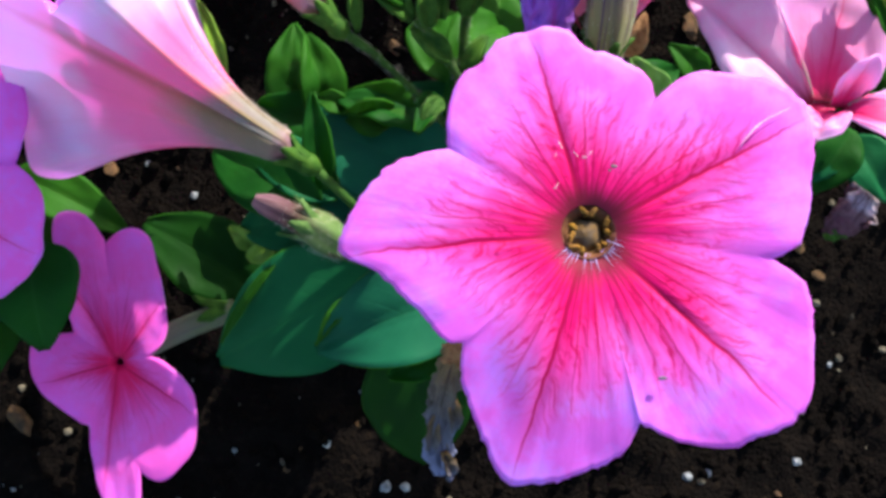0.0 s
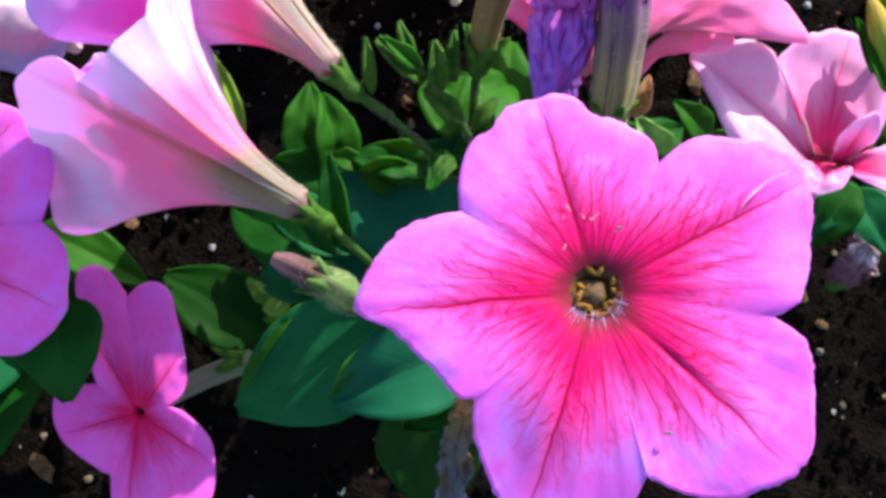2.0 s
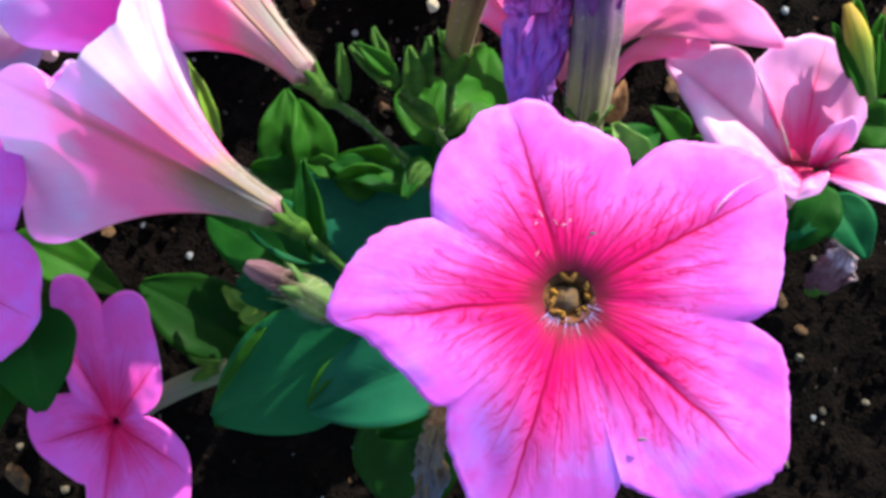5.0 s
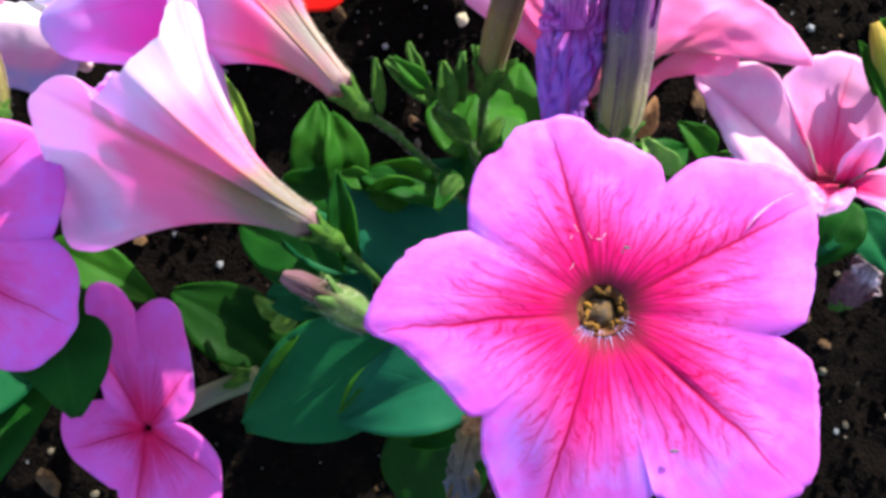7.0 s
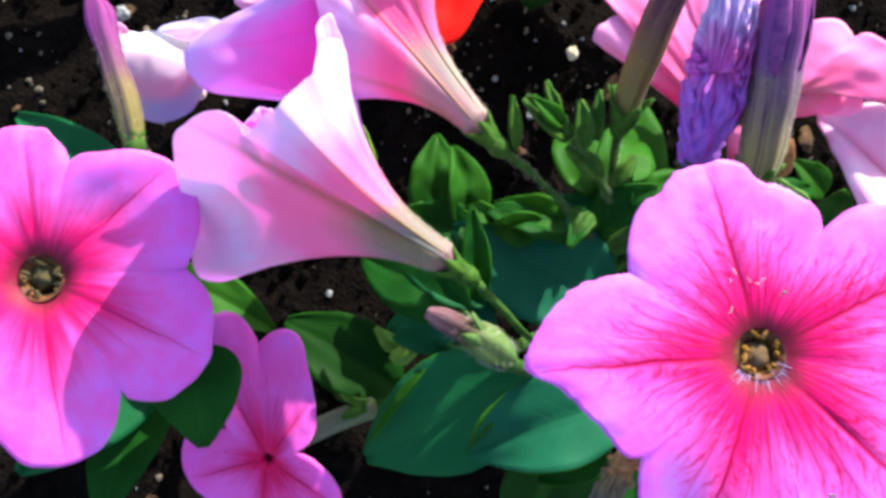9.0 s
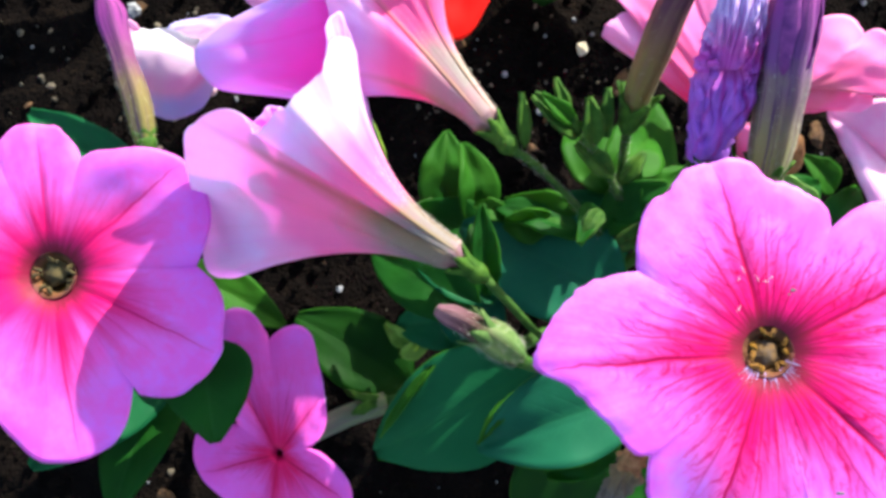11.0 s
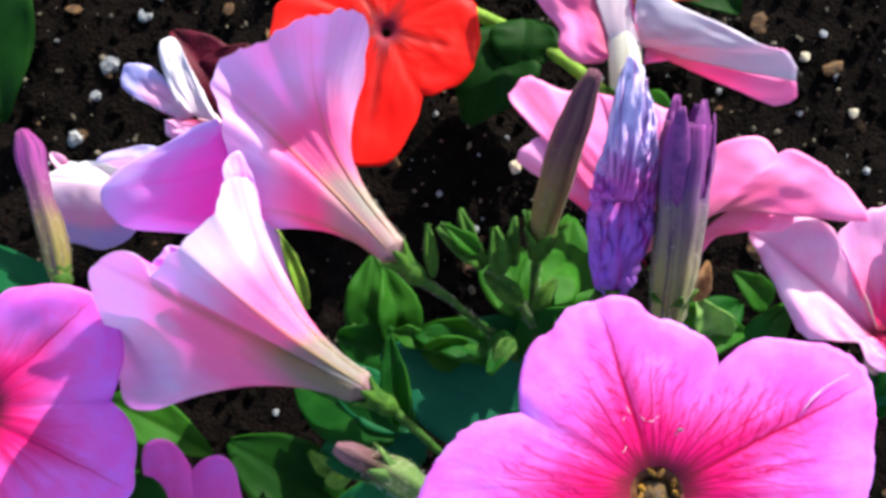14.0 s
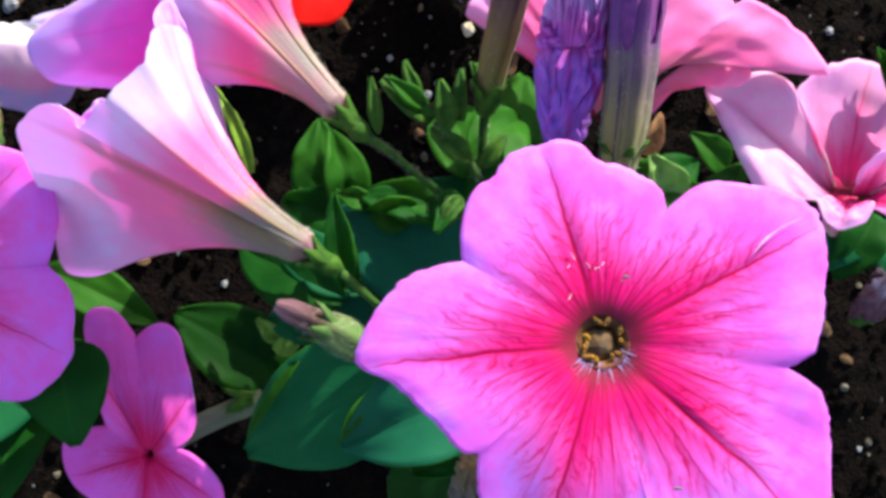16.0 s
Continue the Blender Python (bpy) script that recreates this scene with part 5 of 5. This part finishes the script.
LF = [  # base, tip, width, sag, fold, lean, material, curl
    ((-8, 8, 44), (-46, -13, 35), 27, 3, 0.10, -6, LEAF_BLUE, 3),
    ((14, 3, 57), (-22, -10, 51), 21, 5, 0.34, 6, LEAF_TEAL, 2),
    ((10, -8, 50), (-6, -16, 50), 9, 2, 0.3, 0, LEAF, 0),
    ((-2, -6, 30), (3, -40, 15), 25, 2, 0.10, 0, LEAF_SHADED, 3),
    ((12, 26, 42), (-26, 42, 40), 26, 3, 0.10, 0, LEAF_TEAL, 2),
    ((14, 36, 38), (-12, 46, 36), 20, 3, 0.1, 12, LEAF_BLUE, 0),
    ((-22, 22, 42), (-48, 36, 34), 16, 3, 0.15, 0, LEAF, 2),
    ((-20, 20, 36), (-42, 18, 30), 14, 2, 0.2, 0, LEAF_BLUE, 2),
    ((-38, 4, 12), (-68, 21, 12), 20, 3, 0.12, 8, LEAF_SHADED, 2),
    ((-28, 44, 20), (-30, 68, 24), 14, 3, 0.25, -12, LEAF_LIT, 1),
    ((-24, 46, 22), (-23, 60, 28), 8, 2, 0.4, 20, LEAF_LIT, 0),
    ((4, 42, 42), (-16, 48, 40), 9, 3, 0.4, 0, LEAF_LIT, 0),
    ((2, 40, 44), (-18, 46, 42), 10, 2, 0.2, 30, LEAF, 0),
    ((4, 46, 52), (0, 36, 60), 5, 1, 0.3, 0, LEAF, 0),
    ((8, 52, 54), (20, 65, 42), 14, 3, 0.15, 0, LEAF_LIT, 2),
    ((8, 50, 46), (2, 70, 34), 14, 3, 0.15, 0, LEAF_LIT, 2),
    ((8, 44, 48), (20, 50, 56), 9, 2, 0.3, 0, LEAF, 0),
    ((8, 40, 46), (14, 56, 56), 8, 2, 0.3, 0, LEAF, 0),
    ((-20, 24, 56), (-22, 44, 62), 6, 1, 0.4, 0, LEAF, 0),
    ((40, 46, 48), (58, 46, 50), 12, 3, 0.3, 0, LEAF_LIT, 2),
    ((44, 44, 46), (60, 54, 42), 11, 2, 0.3, 0, LEAF, 2),
    ((60, 40, 34), (72, 54, 32), 9, 2, 0.3, 0, LEAF, 0),
    ((14, -10, 48), (20, -28, 44), 12, 2, 0.2, 0, LEAF, 2),
    ((-22, 43, 30), (-26, 63, 34), 11, 3, 0.45, 25, LEAF_LIT, 0),
    ((13, 41, 36), (20.5, 76, 34), 19, 3, 0.12, 0, LEAF_LIT, 1),
    ((20, 41, 40), (25, 61, 36), 12, 2, 0.2, 0, LEAF, 1),
    ((-15, 44, 41), (-23, 47, 41), 5, 1, 0.4, 0, LEAF_LIT, 0),
    ((-5, 43.5, 44), (-17, 42, 42), 8, 3, 0.5, -25, LEAF_LIT, 1),
    ((-18, 40, 32), (-38, 47, 30), 13, 3, 0.2, -10, LEAF, 1),
    ((-18, 24, 42), (-40, 40, 36), 12, 2, 0.15, 0, LEAF_BLUE, 2),
    ((-23, 41, 50), (-18, 26, 48), 6, 2, 0.4, 15, LEAF_SHADED, 0),
    ((12, 44, 46), (28, 56, 46), 9, 2, 0.3, 0, LEAF_LIT, 2),
    ((40, 46, 44), (50, 36, 44), 9, 2, 0.3, 0, LEAF, 1),
    ((-40.0, 10.5, 26.0), (-32.4, 16.8, 28.0), 5, 1.5, 0.4, 20, STEM_LIME, 0),
    ((-37.0, 13.3, 27.0), (-44.2, 18.7, 28.0), 4.5, 1.5, 0.4, -15, STEM_LIME, 0),
    ((-16.3, 15.3, 36.0), (-32.6, 27.1, 38.0), 15, 2, 0.12, 0, LEAF_TEAL, 1),
    ((-24.5, 11.3, 32.0), (-31.7, 22.2, 30.0), 9, 2, 0.2, 0, LEAF_BLUE, 1)]
for k, (b, t, w, sg, fd, ln, mt, cu) in enumerate(LF):
    # backs and rims take the lit green, so every leaf edge looks sunlit
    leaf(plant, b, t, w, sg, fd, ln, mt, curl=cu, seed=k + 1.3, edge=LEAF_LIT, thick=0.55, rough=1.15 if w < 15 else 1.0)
# small budding shoot
for b, t, w, m in (((-0.7, 59, 64), (-11, 67.5, 68), 6.5, SEPAL), ((-3, 62, 65.5), (-6.5, 71, 69), 2.6, SEPAL), ((-2, 61.5, 66), (-9.5, 67, 70), 4.5, LEAF_LIT), ((2.7, 57, 63), (1, 67, 68), 5, SEPAL),
                   ((5, 59, 63.5), (5.2, 69.5, 67), 2.6, SEPAL), ((7.5, 51, 60), (-1.3, 58, 62), 5.5, SEPAL), ((5.2, 44, 56), (0.5, 37, 58), 4.6, STEM), ((9.5, 50, 56), (15, 57, 58), 4, SEPAL),
                   ((-12.5, 56.5, 62), (-13.5, 68, 67), 2.8, SEPAL), ((11, 61.5, 61), (14.5, 69, 65), 4.5, SEPAL), ((10, 62, 61), (9, 71, 66), 3, SEPAL)):
    leaf(plant, b, t, w * 0.78, 1.2, 0.5, 0, m, seed=t[0], name="leaflet", nu=8, nv=10, thick=0.9)
rod("stem", [(9.6, 47, 53), (7, 53, 60), (0, 59, 64)], [1.0, 0.8, 0.9], STEM, plant)
for pts, count in (([(9.8, 46, 50), (9.8, 52, 55), (10.5, 62, 60)], 260), ([(8, 38, 42), (2, 44, 54), (-8, 52, 61), (-15.5, 56.5, 62.5)], 300), ([(9.6, 47, 53), (7, 53, 60), (0, 59, 64)], 160)):
    def skin(a, s, pts=pts):
        bx, by, bz = basis(bez(pts, min(1, s + 0.05)) - bez(pts, max(0, s - 0.05)), (0.3, 0.2, 1))
        return bez(pts, s) + (bx * math.cos(a) + by * math.sin(a)) * 1.0
    fuzz(plant, skin, count, len(pts) + count, 1.0, 0.8)

side_plant = thing("petunia_plant", (-98, 14, 0), "low petunia shoot with dark green leaves", "plant", "petunia plants")
rod("stem", [(-98, 14, -2), (-97, 16, 8), (-98, 18, 16)], [2.0, 1.8, 1.6], STEM, side_plant)
rod("stem", [(-98, 14, -2), (-97, 30, 20), (-97, 46, 44), (-97.5, 55.6, 56)], [2.0, 1.7, 1.5, 1.7], STEM, side_plant)
for k, (b, t, w, sg, fd, ln, mt, cu) in enumerate([
        ((-85, 13, 47), (-82, -10.5, 45), 21, 2, 0.08, 0, LEAF, 1), ((-95, 31, 28), (-69, 18, 26), 12, 3, 0.25, -10, LEAF_LIT, 2),
        ((-94, 22, 26), (-78, 12, 27), 10, 2, 0.2, 0, LEAF_LIT, 0), ((-100, 10, 10), (-130, -18, 26), 20, 3, 0.2, 0, LEAF_BLUE, 2),
        ((-100, 12, 10), (-112, -30, 20), 18, 3, 0.2, 0, LEAF, 2), ((-104, 50, 20), (-138, 72, 20), 14, 3, 0.2, 0, LEAF_BLUE, 2)]):
    leaf(side_plant, b, t, w, sg, fd, ln, mt, curl=cu, seed=k + 40, nose=1.7 if k == 0 else 1.3)

right_plant = thing("petunia_plant", (106, 40, 0), "petunia shoot with fresh yellow-green tip", "plant", "petunia plants")
rod("stem", [(106, 40, -2), (108, 50, 16), (109, 62, 28), (108, 72, 36)], [2.0, 1.7, 1.5, 1.2], STEM, right_plant)
for k, (b, t, w, sg, fd, ln, mt, cu) in enumerate([
        ((108, 70, 34), (107, 85, 42), 6, 1, 0.5, 0, LEAF_LIT, 0), ((108, 68, 34), (102, 80, 40), 4, 1, 0.4, 0, LEAF_LIT, 0), ((109, 68, 34), (114, 82, 40), 4, 1, 0.4, 0, LEAF_LIT, 0),
        ((109, 58, 30), (122, 54, 34), 12, 2, 0.2, 0, LEAF_LIT, 1), ((109, 52, 26), (124, 44, 30), 12, 2, 0.2, 0, LEAF, 1), ((108, 44, 16), (98, 28, 14), 12, 2, 0.2, 0, LEAF, 1),
        ((108, 42, 14), (118, 26, 14), 13, 2, 0.2, 0, LEAF_BLUE, 1), ((72, 56, 14), (62, 64, 20), 8, 2, 0.3, 0, LEAF_LIT, 0), ((108, 44, 14), (92, 30, 14), 11, 2, 0.2, 0, LEAF_BLUE, 1)]):
    leaf(right_plant, b, t, w, sg, fd, ln, mt, curl=cu, seed=k + 60)

rod("shoot_tip", [(111.1, 61.1, 38.0), (108.9, 68.6, 41.0), (106.5, 76.9, 43.0), (104.1, 83.4, 44.0)], [1.2, 2.0, 2.6, 2.9, 2.4, 1.0], YELLOW_TIP, right_plant, "yellow green tip turning ochre", 12, 14, 0.12, 0.6)
leaf(right_plant, (113.2, 62.5, 38.0), (111.7, 76.0, 44.0), 3.6, 1.0, 0.5, 0, LEAF_LIT, seed=71)
leaf(right_plant, (108.4, 62.1, 40.0), (103.4, 74.7, 41.0), 3.0, 1.0, 0.5, 0, LEAF_LIT, seed=72)

back_plant = thing("petunia_plant", (-20, 150, 0), "petunia plant with broad leaves in shaded dark green at the back", "plant", "petunia plants")
rod("stem", [(-20, 150, -2), (-24, 140, 2), (-24, 132, 4)], [2.0, 1.7, 1.5], STEM, back_plant)
rod("stem", [(-20, 150, -2), (6, 132, 8), (18, 128, 14), (33, 104, 29)], [2.0, 1.9, 1.8, 1.8], STEM_LIME, back_plant)
for k, (b, t, w, sg, fd, ln, mt, cu) in enumerate([
        ((8, 132, 12), (-6, 106, 12), 22, 3, 0.15, 0, LEAF_SHADED, 2), ((10, 134, 14), (8, 118, 14), 18, 3, 0.15, 0, LEAF_SHADED, 2), ((46, 150, 16), (66, 134, 20), 16, 3, 0.2, 0, LEAF_SHADED, 2),
        ((-30, 150, 14), (-40, 98, 12), 20, 3, 0.15, 0, LEAF_SHADED, 2), ((40, 112, 14), (48, 104, 18), 8, 2, 0.2, 0, LEAF_LIT, 1)]):
    leaf(back_plant, b, t, w, sg, fd, ln, mt, curl=cu, seed=k + 80)
corner_plant = thing("petunia_plant", (-140, 150, 0), "petunia plant with large bright green leaves in the corner", "plant", "petunia plants")
rod("stem", [(-140, 150, -2), (-138, 145, 14), (-134, 140, 24)], [2.0, 1.8, 1.6], STEM, corner_plant)
for k, (b, t, w, sg, fd, ln, mt, cu) in enumerate([
        ((-134, 150, 24), (-128, 104, 24), 24, 3, 0.2, 0, LEAF_SHADED, 2), ((-134, 150, 26), (-100, 146, 22), 20, 3, 0.2, 0, LEAF_SHADED, 2), ((-140, 146, 22), (-150, 110, 20), 22, 3, 0.2, 0, LEAF_SHADED, 2)]):
    leaf(corner_plant, b, t, w, sg, fd, ln, mt, curl=cu, seed=k + 90)

# dried scraps
scrap = thing("dried_leaf", (44, 52, 62), "curled brown dried leaf scrap", "dried leaf")
leaf(scrap, (43, 52, 62), (47, 59, 69), 5, 2, 0.5, 20, BROWN, seed=3, name="blade")
rust = thing("dried_flower", (40, 136, 22), "shrivelled rust red dried flower", "flower")
leaf(rust, (28, 132, 20), (60, 142, 26), 8, 2, 0.5, 10, RUST, seed=5, name="petal")
leaf(rust, (30, 136, 20), (56, 136, 24), 7, 2, 0.5, -20, RUST, seed=6, name="petal")
plum = thing("plum_flower", (-74, 114, 20), "dark plum red flower tucked behind", "flower")
leaf(plum, (-68, 108, 22), (-82, 126, 30), 16, 3, 0.4, 10, PLUM, seed=7, name="petal")
leaf(plum, (-70, 110, 22), (-62, 122, 30), 14, 3, 0.4, -10, PLUM, seed=8, name="petal")


# single grains and chips that stand out on the soil
def grain(x, y, size, mat, label, name, category, seed):
    rng = random.Random(seed)
    p = V(x, y - 40, 0)
    z = 3.5 * noise.noise(p * 0.025) + 2.2 * noise.noise(p * 0.09) + 1.4 * noise.noise(p * 0.28) + 0.8 * noise.noise(p * 0.7) - 2
    bm = bmesh.new()
    bmesh.ops.create_icosphere(bm, subdivisions=2, radius=0.5)
    for v in bm.verts:
        d = v.co.normalized()
        v.co = d * (0.5 + 0.22 * noise.noise(d * 1.7 + V(seed, 1, 2)) + 0.1 * noise.noise(d * 4 + V(seed, 5, 2)))
        v.co.z *= 0.62 if mat != BARK else 0.3
        v.co.y *= 1.0 if mat != BARK else 0.6
        v.co *= size / 1000
    me = bpy.data.meshes.new(name)
    bm.to_mesh(me)
    bm.free()
    me.materials.append(mat)
    ob = new(name, me)
    ob.location = V(x, y, z + size * 0.2) / 1000
    ob.rotation_euler = (0, 0, rng.uniform(0, 6))
    return tagged(ob, label, category, category + " on the soil")


STONE = plain_mat("stone_cream", (0.38, 0.33, 0.22), (0.55, 0.50, 0.38), 400.0, 0.8, 0.0004)
for k, (x, y, s) in enumerate(((-23, -35, 2.2), (107, -15, 1.6), (-70, 37, 1.8), (-58, 29, 2.0), (-47, -37, 1.5), (97, 122, 2.6), (93, 134, 2.4), (-14, 89, 1.8), (-4, 79, 2.6), (57, 50, 2.0), (103, 95, 2.2),
                              (-8, -46, 3.0), (-3, -46, 2.6), (70, -44, 2.6), (75, -43, 2.2), (98, -40, 2.4), (-112, 118, 3.4), (-118, 106, 5.0), (-108, 127, 5.5), (-99, 142, 4.4), (-95, 148, 3.0), (86, 112, 2.0), (112, 108, 2.4), (64, 118, 2.0))):
    grain(x, y, s * 0.95, PERLITE, "white perlite grain lying on dark soil", "perlite_grain", "perlite grain", k + 1)
for k, (x, y, s) in enumerate(((7, 96, 3.6), (88, 128, 3.0), (101, 112, 2.8))):
    grain(x, y, s, STONE, "cream coloured pebble on dark soil", "pebble", "pebble", k + 50)
for k, (x, y, s) in enumerate(((-102, -29, 8.0), (-6, 68, 5.0), (95, 124, 6.0), (72, 74, 7.0), (99, 16, 5.0), (104, 8, 4.0))):
    grain(x, y, s, BARK, "tan bark chip on dark soil", "bark_chip", "bark chip", k + 70)
